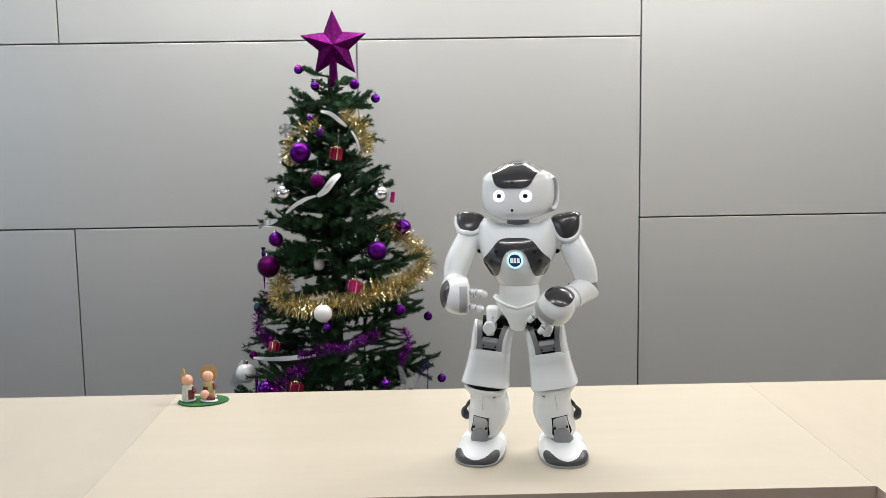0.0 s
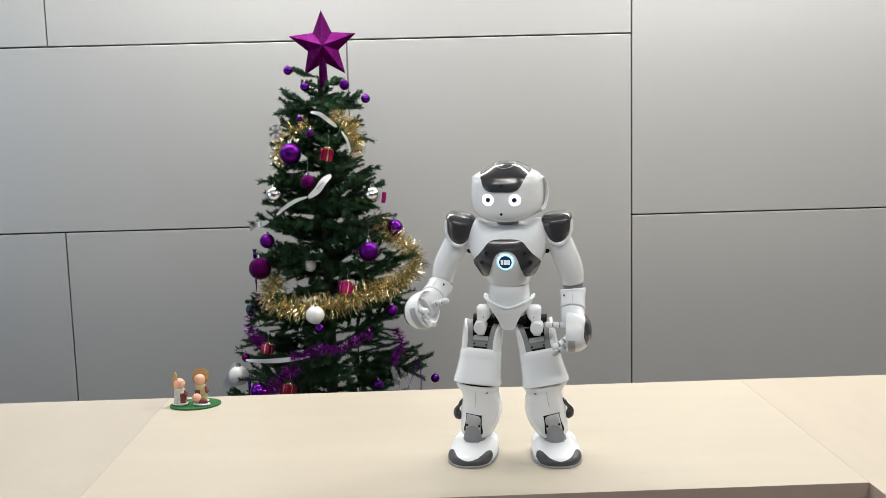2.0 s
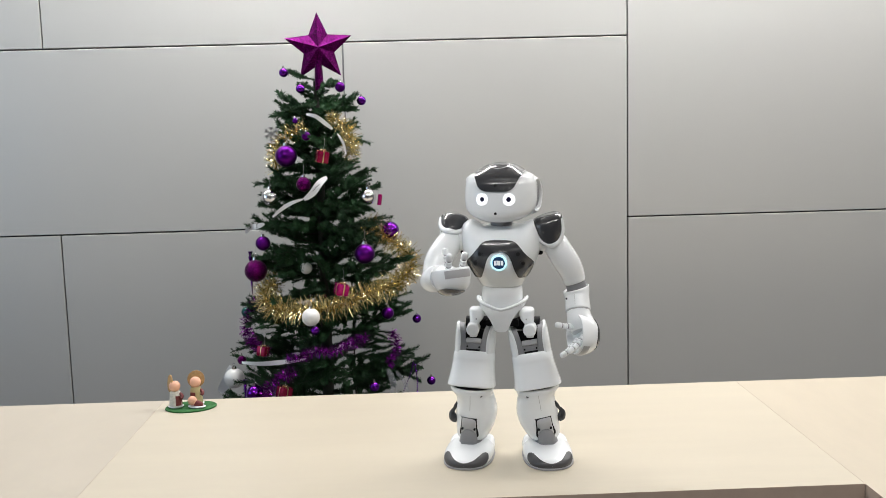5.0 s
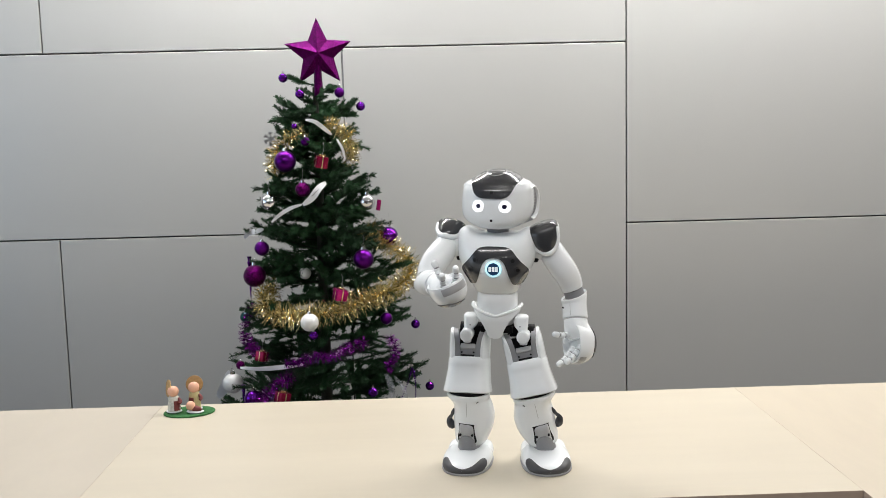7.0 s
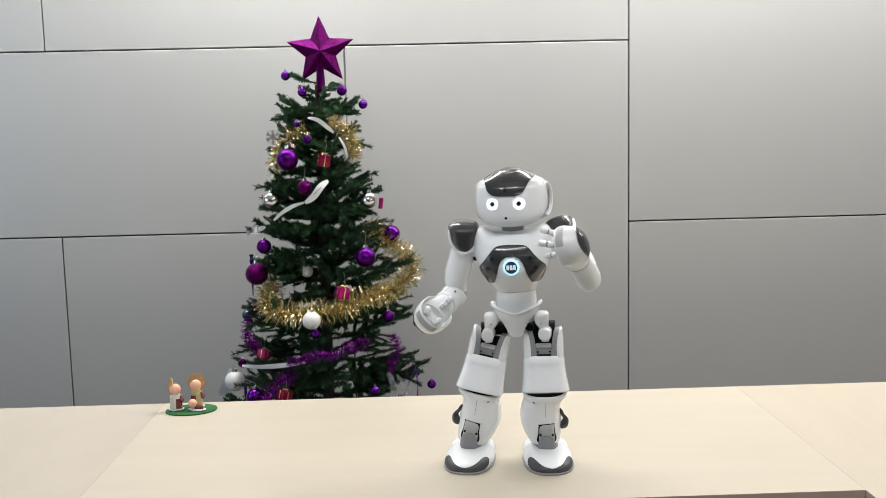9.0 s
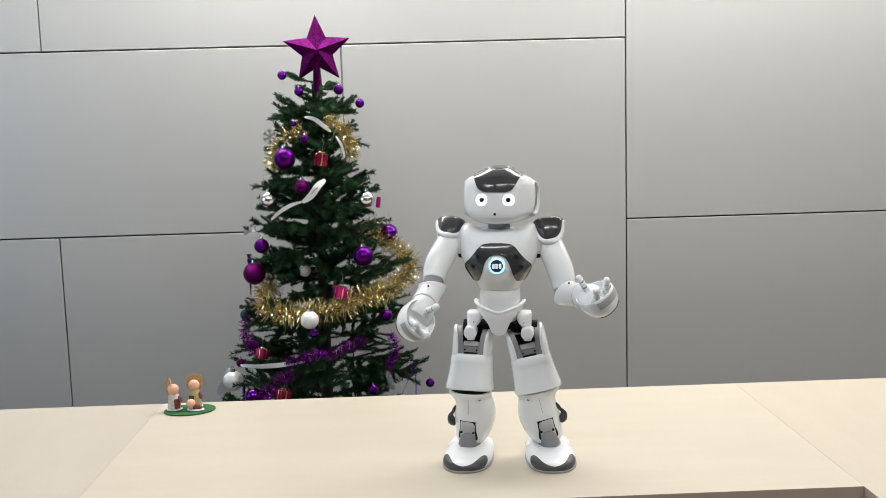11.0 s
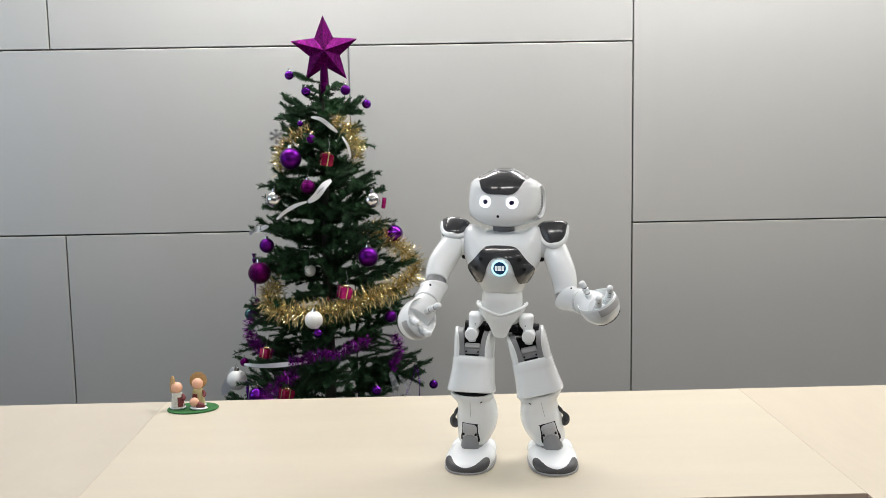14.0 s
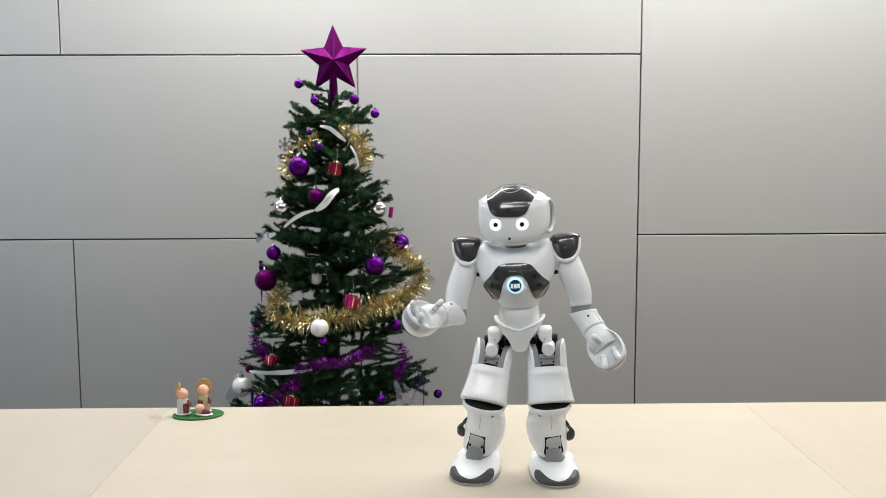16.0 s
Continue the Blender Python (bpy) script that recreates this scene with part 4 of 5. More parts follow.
def tinsel(pts, r, material, label, per=2600, seed=1):
    rnd = random.Random(seed)
    rows = smooth_rows([(p[0], p[1], p[2]) for p in pts], 12)
    ps = [Vector(p) for p in rows]
    verts, faces = [], []
    for a, b in zip(ps, ps[1:]):
        d = b - a
        for k in range(max(1, int(per * d.length))):
            p = a + d * rnd.random()
            way = Vector((rnd.gauss(0, 1), rnd.gauss(0, 1), rnd.gauss(0, 1))).normalized()
            way = (way - d.normalized() * way.dot(d.normalized()) * 0.6).normalized()
            side = way.cross(Vector((rnd.gauss(0, 1), rnd.gauss(0, 1), rnd.gauss(0, 1)))).normalized() * 0.0007
            tip = p + way * r * rnd.uniform(0.55, 1.05)
            m = p.lerp(tip, 0.55) + Vector((rnd.gauss(0, 1), rnd.gauss(0, 1), rnd.gauss(0, 1))) * r * 0.08
            i0 = len(verts)
            verts.extend((p - side, p + side, m + side, m - side, tip + side * 0.7, tip - side * 0.7))
            faces.extend(((i0, i0 + 1, i0 + 2, i0 + 3), (i0 + 3, i0 + 2, i0 + 4, i0 + 5)))
    me = bpy.data.meshes.new("tinsel_garland")
    me.from_pydata([tuple(v) for v in verts], [], faces)
    me.materials.append(material)
    tagged(new("tinsel_garland", me), label, "tinsel", kind="stuff")


def band(pts, width, label, name="ribbon", material=None):
    """A curling strip of ribbon."""
    rows = [Vector(p) for p in smooth_rows(pts, 8)]
    bm = bmesh.new()
    out = []
    for i, p in enumerate(rows):
        d = (rows[min(i + 1, len(rows) - 1)] - rows[max(i - 1, 0)]).normalized()
        w = d.cross(Vector((0.15 * math.sin(i * 0.5), -1, 0.3 * math.cos(i * 0.4)))).normalized() * width / 2 * (0.4 + 0.75 * math.sin(math.pi * min(max(i / (len(rows) - 1), 0.03), 0.97)) ** 0.8)
        n = d.cross(w).normalized() * 0.0006
        out.append([p + w + n, p - w + n, p - w - n, p + w - n])
    quads(bm, out)
    tagged(link_bm(name, bm, material or M_RIBBON), label, "ribbon", "tree ribbons")


def beads(pts, label):
    bm = bmesh.new()
    for p in smooth_rows(pts, 9):
        ball(bm, 0.0021, pose(*p), 8, 6)
    tagged(link_bm("bead_chain", bm, M_PURPLE_S), label, "bead chain")


def icicle(x, y, z0, z1, label):
    bm = bmesh.new()
    n = 22
    rows = []
    for i in range(n + 1):
        s = i / n
        r = 0.0065 * (1 - s) ** 0.7 * (0.75 + 0.25 * math.cos(i * 1.9)) + 0.0006
        rows.append([Vector((r * math.cos(a + i * 0.5), r * math.sin(a + i * 0.5), z1 + (z0 - z1) * s)) for a in [2 * math.pi * j / 10 for j in range(10)]])
    quads(bm, rows)
    ob = tagged(link_bm("icicle_ornament", bm, M_PURPLE_S), label, "ornament")
    ob.location = (x, y, 0)


def snowflake(x, y, z, r):
    bm = bmesh.new()
    for k in range(6):
        m = pose(x, y, z) @ pose(0, 0, 0, 0, 60 * k, 0)
        box(bm, 0.006, 0.003, r, m @ pose(0, 0, r / 2), 0.0008)
        for q in (-1, 1):
            box(bm, 0.005, 0.003, r * 0.42, m @ pose(0, 0, r * 0.68) @ pose(0, 0, 0, 0, 45 * q, 0) @ pose(0, 0, r * 0.18), 0.0005)
    tagged(link_bm("snowflake_ornament", bm, M_LGREY, smooth=False), "flat silver-grey snowflake hanging on the tree", "ornament")


def tree_trim():
    dull, shiny = "matte purple bauble hanging on the tree", "shiny purple bauble hanging on the tree"
    glit, small = "magenta glitter bauble hanging on the tree", "small shiny purple bauble on a twig"
    for x, y, z, r, m, lab in (
            (-0.410, 2.585, 1.321, 0.0297, M_PURPLE, dull), (-0.363, 2.560, 1.245, 0.0200, M_MAGENTA, glit), (-0.462, 2.610, 1.210, 0.0235, M_SILVER, "mirror silver bauble hanging on the tree"),
            (-0.193, 2.590, 1.205, 0.0219, M_SILVER, "mirror silver bauble hanging on the tree"), (-0.421, 2.700, 1.550, 0.0129, M_PURPLE_S, small), (-0.372, 2.662, 1.503, 0.0127, M_PURPLE_S, small),
            (-0.264, 2.684, 1.506, 0.0144, M_PURPLE, small), (-0.207, 2.700, 1.467, 0.0129, M_PURPLE_S, small), (-0.383, 2.600, 1.415, 0.0078, M_PURPLE_S, small), (-0.355, 2.598, 1.373, 0.0124, M_PURPLE, small),
            (-0.138, 2.680, 1.101, 0.0257, M_PURPLE_S, shiny), (-0.486, 2.600, 1.084, 0.0203, M_PURPLE, dull)):
        bauble(x, y, z, r, m, lab)
    for x, y, z, r, m, lab in (
            (-0.206, 2.560, 1.052, 0.0277, M_PURPLE, dull), (-0.514, 2.630, 1.004, 0.0315, M_MAGENTA, glit), (-0.373, 2.620, 1.009, 0.0167, M_GBALL, "grey bauble deep in the tree"),
            (-0.347, 2.452, 0.902, 0.0236, M_GBALL, "pearl white bauble hanging on the tree"), (-0.338, 2.455, 0.866, 0.0119, M_PURPLE_S, small), (-0.547, 2.642, 0.886, 0.0157, M_TEAL, "dark teal bauble hanging on the tree"),
            (-0.149, 2.560, 0.886, 0.0169, M_PURPLE, dull), (-0.070, 2.700, 0.840, 0.0129, M_PURPLE_S, small), (-0.556, 2.575, 0.764, 0.0123, M_MAGENTA, small), (-0.581, 2.585, 0.711, 0.0278, M_GBALL, "pearl grey bauble low on the tree"),
            (-0.512, 2.500, 0.688, 0.0240, M_PURPLE_S, "shiny violet bauble low on the tree"), (-0.188, 2.463, 0.706, 0.0133, M_PURPLE_S, small), (-0.034, 2.637, 0.672, 0.0126, M_PURPLE_S, small)):
        bauble(x, y, z, r, m, lab)
    gift(-0.312, 2.575, 1.317, 0.031, M_RED, 20, "small red foil gift box with gold ribbon")
    gift(-0.269, 2.515, 0.963, 0.031, M_PINK, 30, "small pink foil gift box with gold ribbon")
    gift(-0.427, 2.455, 0.700, 0.032, M_RED, 40, "small red foil gift box with gold ribbon")
    gift(-0.487, 2.520, 0.800, 0.026, M_RED, 65, "small red foil gift box with gold ribbon")
    tagged(link_bm("cracker_ornament", cyl(bmesh.new(), 0.006, 0.006, 0.030, pose(-0.163, 2.64, 1.192, 0, 8, 0), 14, 0.001), M_PINK), "small pink tube ornament on the tree", "ornament")
    icicle(-0.529, 2.640, 0.935, 1.058, "twisted purple icicle hanging on the tree")
    icicle(-0.548, 2.560, 0.655, 0.712, "twisted purple icicle hanging on the tree")
    snowflake(-0.460, 2.680, 1.382, 0.020)
    snowflake(-0.057, 2.690, 0.995, 0.014)
    gold = "bushy gold tinsel garland wound round the tree"
    tinsel([(-0.449, 2.660, 1.285), (-0.447, 2.64, 1.32), (-0.430, 2.63, 1.36), (-0.395, 2.625, 1.385), (-0.36, 2.64, 1.40)], 0.033, M_GOLD, gold, 3600, 3)
    tinsel([(-0.30, 2.64, 1.425), (-0.268, 2.62, 1.412), (-0.245, 2.63, 1.385), (-0.234, 2.64, 1.354), (-0.24, 2.70, 1.32)], 0.033, M_GOLD, gold, 3600, 9)
    tinsel([(-0.20, 2.70, 1.120), (-0.150, 2.660, 1.085), (-0.100, 2.690, 1.040), (-0.080, 2.690, 1.000), (-0.109, 2.650, 0.965), (-0.162, 2.569, 0.953), (-0.223, 2.521, 0.938), (-0.283, 2.499, 0.920), (-0.359, 2.499, 0.912),
            (-0.439, 2.525, 0.912), (-0.485, 2.585, 0.940), (-0.47, 2.68, 0.97)], 0.044, M_GOLD, gold, 3900, 4)
    pur = "glossy purple tinsel garland wound round the tree"
    tinsel([(-0.520, 2.650, 0.915), (-0.536, 2.626, 0.890), (-0.545, 2.60, 0.847), (-0.515, 2.553, 0.812), (-0.475, 2.516, 0.795)], 0.022, M_PURPLE_T, pur, 3600, 5)
    tinsel([(-0.420, 2.470, 0.785), (-0.391, 2.462, 0.790), (-0.345, 2.460, 0.806), (-0.300, 2.457, 0.806), (-0.250, 2.470, 0.822), (-0.205, 2.487, 0.838)], 0.020, M_PURPLE_T, pur, 3600, 6)
    tinsel([(-0.140, 2.549, 0.835), (-0.125, 2.53, 0.80), (-0.152, 2.500, 0.755)], 0.020, M_PURPLE_T, pur, 3600, 7)
    tinsel([(-0.510, 2.489, 0.665), (-0.480, 2.475, 0.70), (-0.430, 2.469, 0.742), (-0.40, 2.46, 0.75)], 0.026, M_PURPLE_T, pur, 3600, 8)
    rib = "white satin ribbon strip laid over the branches"
    band([(-0.352, 2.60, 1.432), (-0.325, 2.59, 1.425), (-0.300, 2.595, 1.405), (-0.283, 2.600, 1.390)], 0.010, rib)
    band([(-0.270, 2.600, 1.378), (-0.255, 2.592, 1.352), (-0.249, 2.600, 1.322)], 0.006, rib)
    band([(-0.548, 2.690, 1.105), (-0.530, 2.660, 1.122), (-0.505, 2.630, 1.128), (-0.480, 2.60, 1.138)], 0.014, rib)
    band([(-0.452, 2.572, 1.158), (-0.425, 2.555, 1.180), (-0.395, 2.545, 1.197), (-0.365, 2.545, 1.206)], 0.009, rib)
    band([(-0.362, 2.545, 1.205), (-0.338, 2.535, 1.222), (-0.318, 2.54, 1.248), (-0.300, 2.560, 1.262)], 0.017, rib)
    band([(-0.640, 2.66, 0.652), (-0.612, 2.63, 0.690), (-0.590, 2.60, 0.742)], 0.026, rib)
    band([(-0.548, 2.53, 0.768), (-0.49, 2.50, 0.770), (-0.42, 2.49, 0.776), (-0.37, 2.49, 0.782)], 0.011, rib)
    band([(-0.152, 2.500, 0.745), (-0.140, 2.500, 0.71), (-0.140, 2.51, 0.665)], 0.015, "clear film ribbon hanging from a low branch", material=M_FILM)
    band([(-0.130, 2.51, 0.735), (-0.108, 2.515, 0.70), (-0.098, 2.521, 0.662)], 0.010, "clear film ribbon hanging from a low branch", material=M_FILM)
    # printed lines on the ribbon tag, too small to read
    tag = tagged(new("tag_print"), "grey printed lines on the white ribbon tag", "print")
    for k, (x, z) in enumerate(((-0.327, 1.238), (-0.321, 1.243), (-0.333, 1.231))):
        part("bar", box(bmesh.new(), 0.009, 0.0008, 0.0018, pose(x, 2.5335, z, 0, -44, 0)), M_GREY, tag)
    beads([(-0.083, 2.575, 0.741), (-0.095, 2.54, 0.71), (-0.117, 2.51, 0.665)], "thin chain of purple beads hanging down")
    beads([(-0.079, 2.573, 0.735), (-0.074, 2.56, 0.70), (-0.075, 2.552, 0.660)], "thin chain of purple beads hanging down")


tree()
star()
tree_trim()


# ---- figurines on the desk ----
def figurines():
    bm = loft([(0.0, 0, 0, 0.0575, 0.0430), (0.001, 0, 0, 0.0590, 0.0445), (0.0034, 0, 0, 0.0590, 0.0445), (0.0040, 0, 0, 0.0575, 0.0430)], n=56, power=2, k=2)
    base = tagged(link_bm("oval_base", bm, M_GREEN), "oval speckled green felt base lying on the desk", "base")
    base.matrix_world = pose(-0.605, 2.172, TOP, 0, 0, 9)
    top = TOP + 0.0040

    def figure(x, y, h, r, cloth, halo, tilt, label, apron):
        """A turned body on a pale plate, a round head, short arms and a straw disc behind the head."""
        ob = tagged(new("figurine"), label, "figurine", "figurines on the base")
        ob.matrix_world = pose(x, y, top)
        part("plate", loft([(0, 0, 0, 0.0155, 0.014), (0.0022, 0, 0, 0.0182, 0.0165), (0.0036, 0, 0, 0.0182, 0.0165), (0.0040, 0, 0, 0.017, 0.0152)], n=28, power=2, k=2), M_RIBBON, ob, "pale plate")
        g = loft([(0.0038, 0, 0, 0.0150, 0.0138), (h * 0.30, 0, 0, 0.0142, 0.0130), (h * 0.60, 0, 0, 0.0125, 0.0112), (h * 0.70, 0, 0, 0.0100, 0.0092), (h * 0.73, 0, 0, 0.006, 0.006)], n=28, power=2.2)
        tree = surface(g)
        part("body", g, cloth, ob)
        zs = np.linspace(0.006, h * 0.52, 6)
        rows = [[(a * (1.15 - 0.5 * z / h), z) for a in np.linspace(apron[0], apron[1], 7)] for z in zs]
        part("apron", shell(tree, rows, lambda p: (Vector((p[0], -0.1, p[1])), Vector((0, 1, 0))), 0.0007, close_u=False, sink=0.001), M_MAROON, ob, "maroon apron")
        part("head", ball(bmesh.new(), r, pose(0, -0.002, h * 0.72 + r * 0.82), 24, 16), M_SKIN, ob)
        part("arm", tube(bmesh.new(), [(0.0115, -0.002, h * 0.60), (0.0170, -0.007, h * 0.50), (0.0155, -0.012, h * 0.42)], [0.0036, 0.0042, 0.0034], 10), M_MAROON, ob)
        m = pose(halo, 0.008, h * 0.72 + r * 1.20) @ pose(0, 0, 0, 76, 0, 0) @ pose(0, 0, 0, 0, tilt, 0)
        disc = part("straw_disc", cyl(bmesh.new(), r * 1.52, r * 1.48, 0.003, m, 36, 0.0008), M_STRAW, ob, "round straw disc")
        rim = [m @ Vector((r * 1.50 * math.cos(2 * math.pi * k / 24), r * 1.50 * math.sin(2 * math.pi * k / 24), 0.001)) for k in range(25)]
        part("rim", tube(bmesh.new(), rim, 0.0010, 6, k=1), M_STRAW, disc)

    figure(-0.639, 2.168, 0.055, 0.0130, M_CREAM, -0.0125, -62, "small wooden figurine with a cream patterned body and straw disc", (0.003, 0.014))
    figure(-0.595, 2.186, 0.060, 0.0130, M_OLIVE, 0.000, 0, "small wooden figurine with a yellow cloth and straw disc", (-0.012, 0.001))
    baby = tagged(new("figurine"), "tiny wooden figurine lying in a white tray", "figurine", "figurines on the base")
    baby.matrix_world = pose(-0.588, 2.158, top, 0, 0, -12)
    part("tray", loft([(0, 0, 0, 0.017, 0.011), (0.003, 0, 0, 0.0215, 0.0135), (0.0045, 0, 0, 0.0200, 0.0122)], n=28, power=2, k=2), M_RIBBON, baby, "white tray")
    part("head", ball(bmesh.new(), 0.0108, pose(-0.010, -0.002, 0.0165), 20, 14), M_SKIN, baby)
    part("body", tube(bmesh.new(), [(-0.004, 0, 0.010), (0.006, 0, 0.009), (0.015, 0, 0.007)], [0.0075, 0.0070, 0.003], 10), M_MAROON, baby)


figurines()

# ---- how the robot moves ----
TORSO_PLACE = [
    (0, 0.101, 1.766, 1.08), (0.5, 0.11, 1.772, 1.08), (1, 0.1, 1.777, 1.081), (1.5, 0.1, 1.778, 1.08), (3.5, 0.099, 1.777, 1.081), (4, 0.099, 1.775, 1.081), (6.5, 0.087, 1.775, 1.079), (7, 0.088, 1.775, 1.079), (8, 0.089, 1.776, 1.079), (8.5, 0.086, 1.775, 1.08), (9, 0.119, 1.774, 1.079), (9.2, 0.135, 1.773, 1.079), (11.5, 0.087, 1.774, 1.08), (12.5, 0.089, 1.774, 1.079), (13.5, 0.089, 1.774, 1.079), (14, 0.09, 1.773, 1.079), (14.5, 0.09, 1.774, 1.08), (15, 0.078, 1.771, 1.078), (15.5, 0.082, 1.776, 1.077), (16, 0.11, 1.783, 1.073)]
TORSO_TURN = [
    (0, -8.2, 2, 0.5), (0.5, -6, 3.4, 0.3), (1, -7.5, 5.1, -0.3), (1.5, -7.2, 5.3, -0.2), (3.5, -6.8, 5.2, -0.1), (4, -6.6, 4.1, -0.1), (6.5, -8.3, 3.4, -1.5), (7, -8.8, 3.3, -1.7), (8, -8, 3.6, -1.6), (8.5, -7.4, 3.5, -1.3), (9, -7.7, 3.3, 1.9), (9.2, -7.1, 2.9, 3), (11.5, -6.2, 3.6, -1.5), (12.5, -7, 3.3, -1.8), (13.5, -6.3, 3.5, -1.8), (14, -7.1, 3.2, -1.8), (14.5, -7.2, 3.3, -1.6), (15, -6.6, 3, -2.4), (15.5, -6.2, 4.6, -0.6), (16, -5.3, 7.7, 2.9)]
HEAD_TURN = [
    (0, -5.1, -4.2), (0.5, -5.6, -4.1), (1, -6.4, -0.9), (1.5, -6.5, -0.6), (3.5, -5.7, -1), (4, -5.6, -2.1), (6.5, -5.8, -3), (7, -5.7, -1.6), (8, -6.3, -2.4), (8.5, -4.5, -2), (9, -5.9, -3.2), (9.2, -4.8, -4.4), (11.5, -3.7, -7.6), (12.5, -5.3, -7.8), (13.5, -5.4, -8.2), (14, -6.4, -7), (14.5, -5.9, -6.9), (15, -6.2, -7.3), (15.5, -4.4, -6.4), (16, -6.9, -0.7)]
RIGHT_SHOULDER = [
    (0, 54, -1.9), (0.3, 62.8, -14.5), (0.5, 89, -8.3), (0.8, 95.9, -11.6), (1, 98.4, -9), (3.7, 98.4, -9), (4, 46.8, -1.4), (4.2, 44.5, -5.9), (6.3, 39.6, -7), (8.5, 39.6, -7), (8.7, 37.8, -9.8), (9, 99.9, -0.8), (9.2, 95.1, -2.7), (11.3, 42.1, -3.5), (14.5, 42.1, -3.5), (14.7, 45.5, -4.5), (15, 40.8, -12.6), (15.5, 76.3, -4.5), (16, 73.1, -2.1)]
RIGHT_ELBOW = [
    (0, 71.2, 54.9), (0.3, 52, 89.1), (0.5, 88.7, 95.8), (0.8, 100.4, 81.4), (1, 105, 77.2), (3.7, 105, 77.2), (4, 96.2, 47.5), (4.2, 70.5, 69.9), (6.3, 46.8, 60.5), (8.5, 46.8, 60.5), (8.7, 56.4, 57.3), (9, 112.7, 85.5), (9.2, 119.6, 75.3), (11.3, 121, 13.8), (14.5, 121, 13.8), (14.7, 77.4, 86.6), (15, 72.1, 95.8), (15.5, 127, 74.9), (16, 127, 83.3)]
RIGHT_WRIST = [
    (0, 12.7), (0.3, 100.3), (0.5, 20.8), (0.8, 35.8), (1, 35), (3.7, 35), (4, 28.7), (4.2, 83.1), (6.3, 150.4), (8.5, 150.4), (8.7, 130.3), (9, 47.7), (9.2, 44.8), (11.3, 11.9), (14.5, 11.9), (14.7, 12), (15, 26), (15.5, 30), (16, 42.2)]
LEFT_SHOULDER = [
    (0, 80.2, 12.2), (0.3, 82, 15.2), (0.5, 91.3, 13.8), (0.8, 93.1, 10.9), (1, 92.9, 8.1), (3.7, 92.9, 8.1), (4, 88.5, 12.3), (4.2, 89.5, 14.5), (6.3, 93.5, 21.5), (8.5, 93.5, 21.5), (8.7, 87.7, 15.6), (9, 39.6, 16.2), (9.2, 51.9, 19.2), (11.3, 65.6, 6.2), (14.5, 65.6, 6.2), (14.7, 51.2, 9.3), (15, 65.8, 6.4), (15.5, 69.4, 8.6), (16, 74.4, 5.5)]
LEFT_ELBOW = [
    (0, -47.6, -78.3), (0.3, -47.1, -69.3), (0.5, -58.1, -53.6), (0.8, -70.4, -50.4), (1, -80.6, -48), (3.7, -80.6, -48), (4, -75, -45.4), (4.2, -76.1, -42.7), (6.3, -63.8, -31.9), (8.5, -63.8, -31.9), (8.7, -63, -40.4), (9, -70.1, -96.4), (9.2, -77.7, -95.6), (11.3, -125.1, -71.1), (14.5, -125.1, -71.1), (14.7, -110.3, -39), (15, -113.6, -39), (15.5, -115.6, -38.7), (16, -125.1, -37.5)]
LEFT_WRIST = [
    (0, 33.4), (0.3, 30), (0.5, -4.9), (0.8, -7), (1, -10), (3.7, -10), (4, -16), (4.2, -34), (6.3, -62.7), (8.5, -62.7), (8.7, -50), (9, -22), (9.2, -18), (11.3, -49.5), (14.5, -49.5), (14.7, -61.1), (15, -51.8), (15.5, -49.4), (16, -39.6)]
RIGHT_FOOT = [(0, 0.031, 1.781, -102), (16, 0.032, 1.781, -102)]
LEFT_FOOT = [(0, 0.186, 1.764, -91), (3.8, 0.186, 1.764, -91), (4.4, 0.177, 1.764, -91), (9.2, 0.177, 1.764, -91), (10.4, 0.185, 1.764, -91), (14.8, 0.185, 1.764, -91), (15.4, 0.180, 1.764, -91), (16, 0.180, 1.764, -91)]


def glide(rows, t):
    """Values between rows, with no overshoot."""
    ts = [r[0] for r in rows]
    if t <= ts[0] or t >= ts[-1]:
        return np.array(rows[0 if t <= ts[0] else -1][1:], float)
    i = max(k for k in range(len(ts)) if ts[k] <= t)
    v = np.array([r[1:] for r in rows], float)
    h = np.diff(ts)
    d = np.diff(v, axis=0) / h[:, None]

    def slope(k):
        if k == 0 or k == len(ts) - 1:
            return d[0 if k == 0 else -1] * 0.5
        a, b = d[k - 1], d[k]
        return np.where(a * b > 0, 2 * a * b / np.where(np.abs(a + b) < 1e-9, 1, a + b), 0)

    s = (t - ts[i]) / h[i]
    return (2 * s ** 3 - 3 * s * s + 1) * v[i] + (s ** 3 - 2 * s * s + s) * h[i] * slope(i) + (3 * s * s - 2 * s ** 3) * v[i + 1] + (s ** 3 - s * s) * h[i] * slope(i + 1)


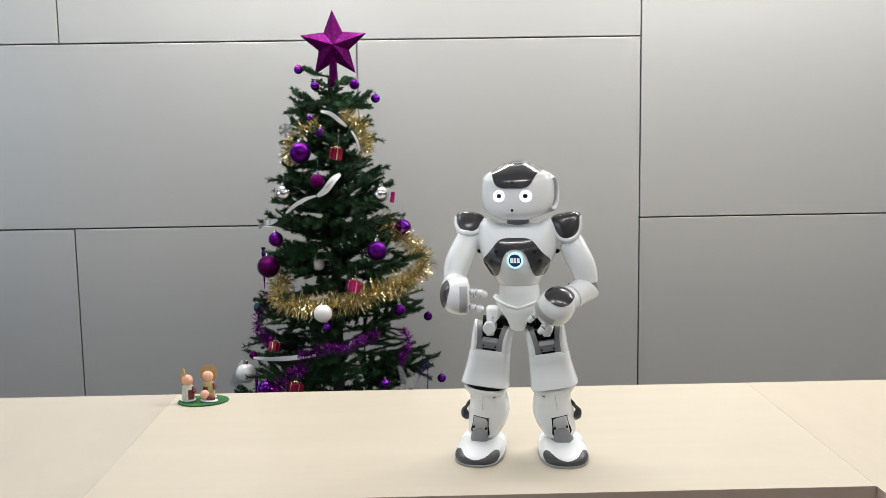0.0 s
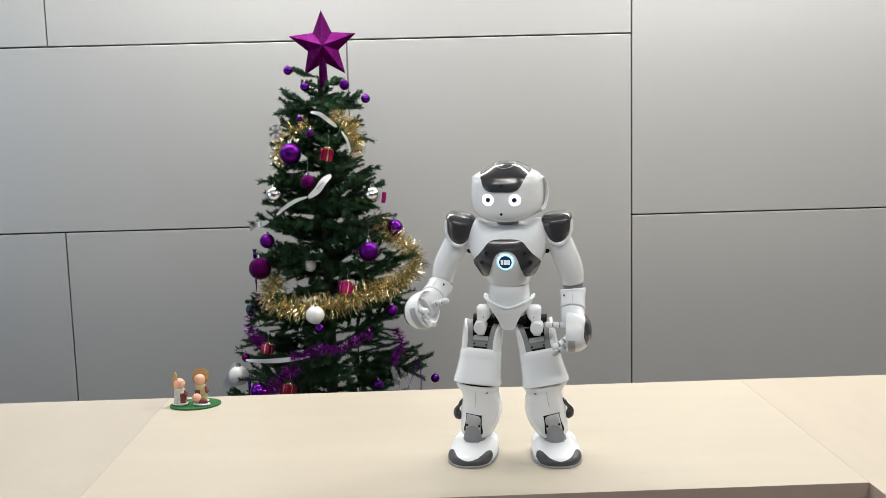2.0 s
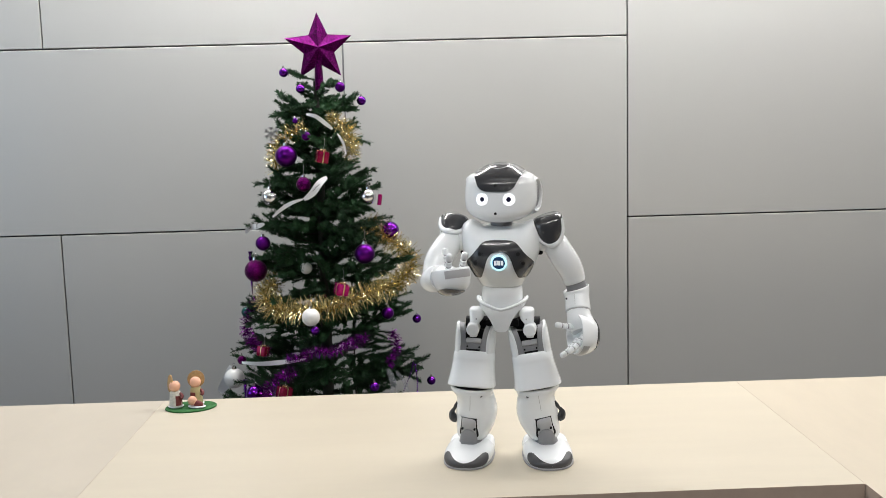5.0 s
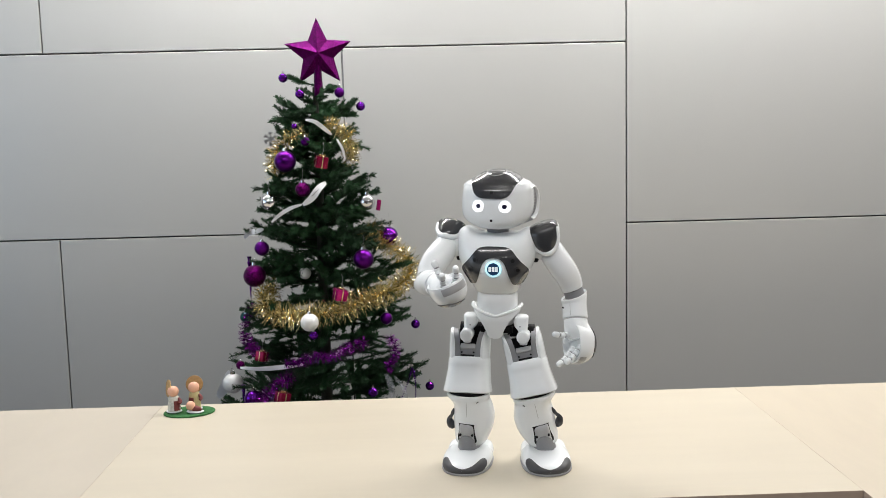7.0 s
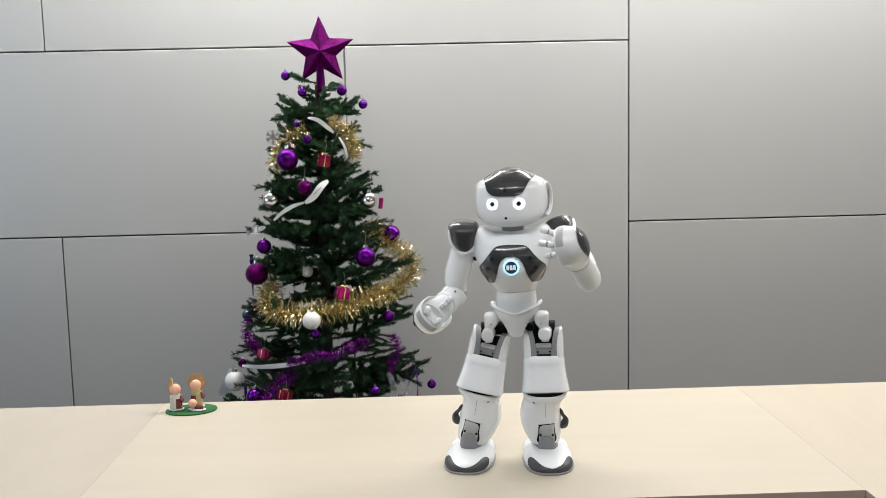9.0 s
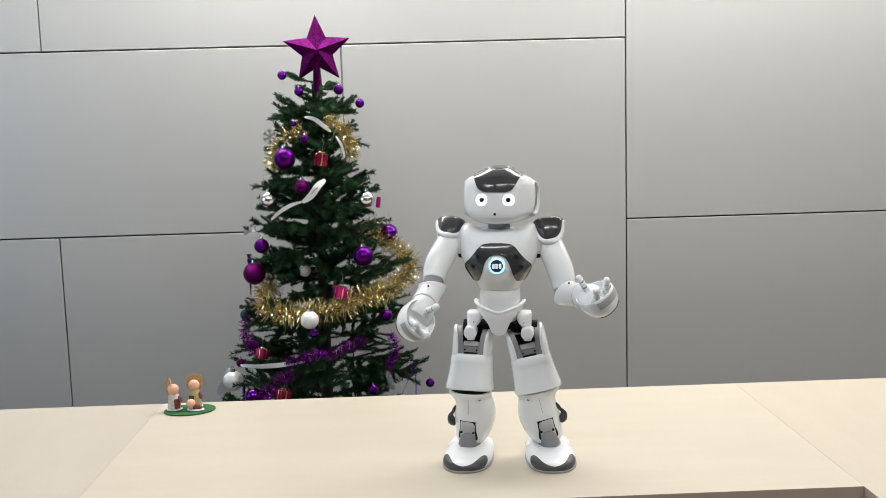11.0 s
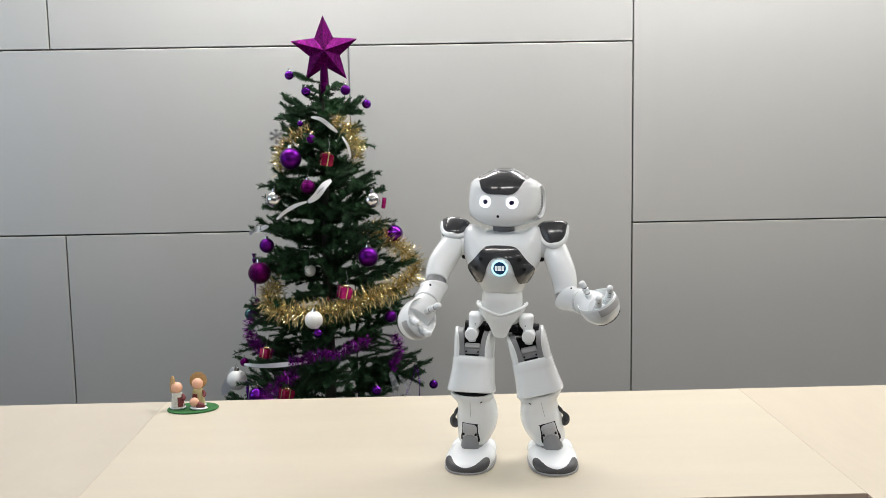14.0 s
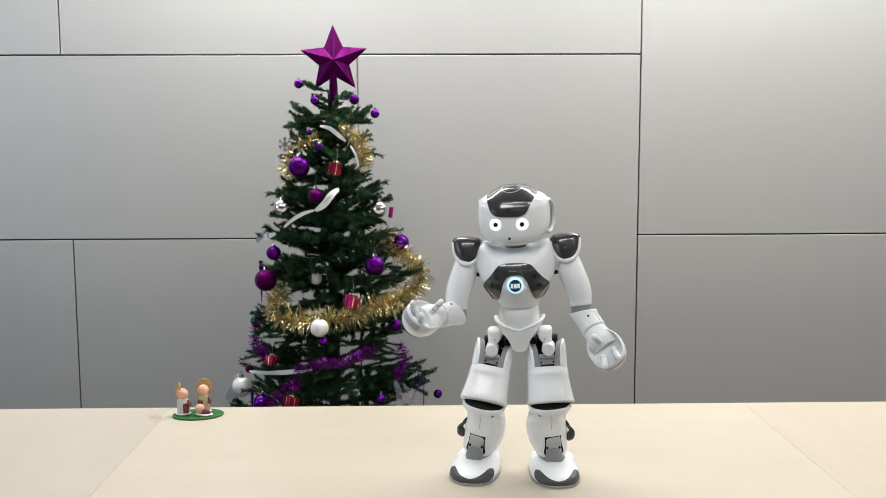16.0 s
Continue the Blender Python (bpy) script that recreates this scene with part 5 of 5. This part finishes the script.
def leg_frames(hip, ankle, ahead):
    """Poses of thigh and shin between hip and ankle, the knee forward."""
    a, b = 0.100, 0.1029
    d = ankle - hip
    ln = min(d.length, a + b - 0.0002)
    u = d.normalized()
    f = (ahead - u * ahead.dot(u)).normalized()
    p = (a * a - b * b + ln * ln) / (2 * ln)
    knee = hip + u * p + f * math.sqrt(max(0, a * a - p * p))

    def aim(top, low):
        z = (top - low).normalized()
        y = z.cross(ahead).normalized()
        m = Matrix((y.cross(z), y, z)).transposed().to_4x4()
        m.translation = top
        return m

    return aim(hip, knee), aim(knee, ankle)


def motions():
    inv = BASE.inverted()
    rows = {}
    for k in range(161):
        t = k / 10
        p, w, h = glide(TORSO_PLACE, t), glide(TORSO_TURN, t), glide(HEAD_TURN, t)
        body = inv @ Matrix.Translation(p) @ pose(0.0037, 0, 0, 0, 0, w[0] - 93.5) @ pose(0, 0, 0, 0, w[1], 0) @ pose(0, 0, 0, w[2], 0, 0)
        rows.setdefault(TORSO, []).append((t, body))
        rows.setdefault(HEAD, []).append((t, body @ pose(0, 0, 0.1265, 0, 0, h[0]) @ pose(0, 0, 0, 0, h[1], 0)))
        for s, sh, el, wr, ft in ((-1, RIGHT_SHOULDER, RIGHT_ELBOW, RIGHT_WRIST, RIGHT_FOOT), (1, LEFT_SHOULDER, LEFT_ELBOW, LEFT_WRIST, LEFT_FOOT)):
            L = LIMB_PARTS[s]
            a, b, c = glide(sh, t), glide(el, t), glide(wr, t)
            up = body @ pose(0, s * 0.094, 0.100, 0, 0, 3.5) @ pose(0, 0, 0, 0, a[0], 0) @ pose(0, 0, 0, 0, 0, a[1] - (1 if s > 0 else 3.5))
            fo = up @ pose(0.105, s * 0.015, 0) @ pose(0, 0, 0, b[0], 0, 0) @ pose(0, 0, 0, 0, 0, b[1])
            ha = fo @ pose(0.056, 0, 0, c[0], 0, 0)
            q = glide(ft, t)
            foot = inv @ pose(q[0], q[1], TOP + 0.0452, 0, 0, q[2])
            ahead = ((body.to_3x3() @ Vector((1, 0, 0))) + (foot.to_3x3() @ Vector((1, 0, 0)))).normalized()
            thigh, shin = leg_frames(body @ Vector((0, s * 0.05 - 0.0025, -0.085)), foot.translation, ahead)
            for nm, m in (("upper", up), ("fore", fo), ("hand", ha), ("thigh", thigh), ("shin", shin), ("foot", foot)):
                rows.setdefault(L[nm], []).append((t, m))
    for ob, r in rows.items():
        walk(ob, r)


motions()
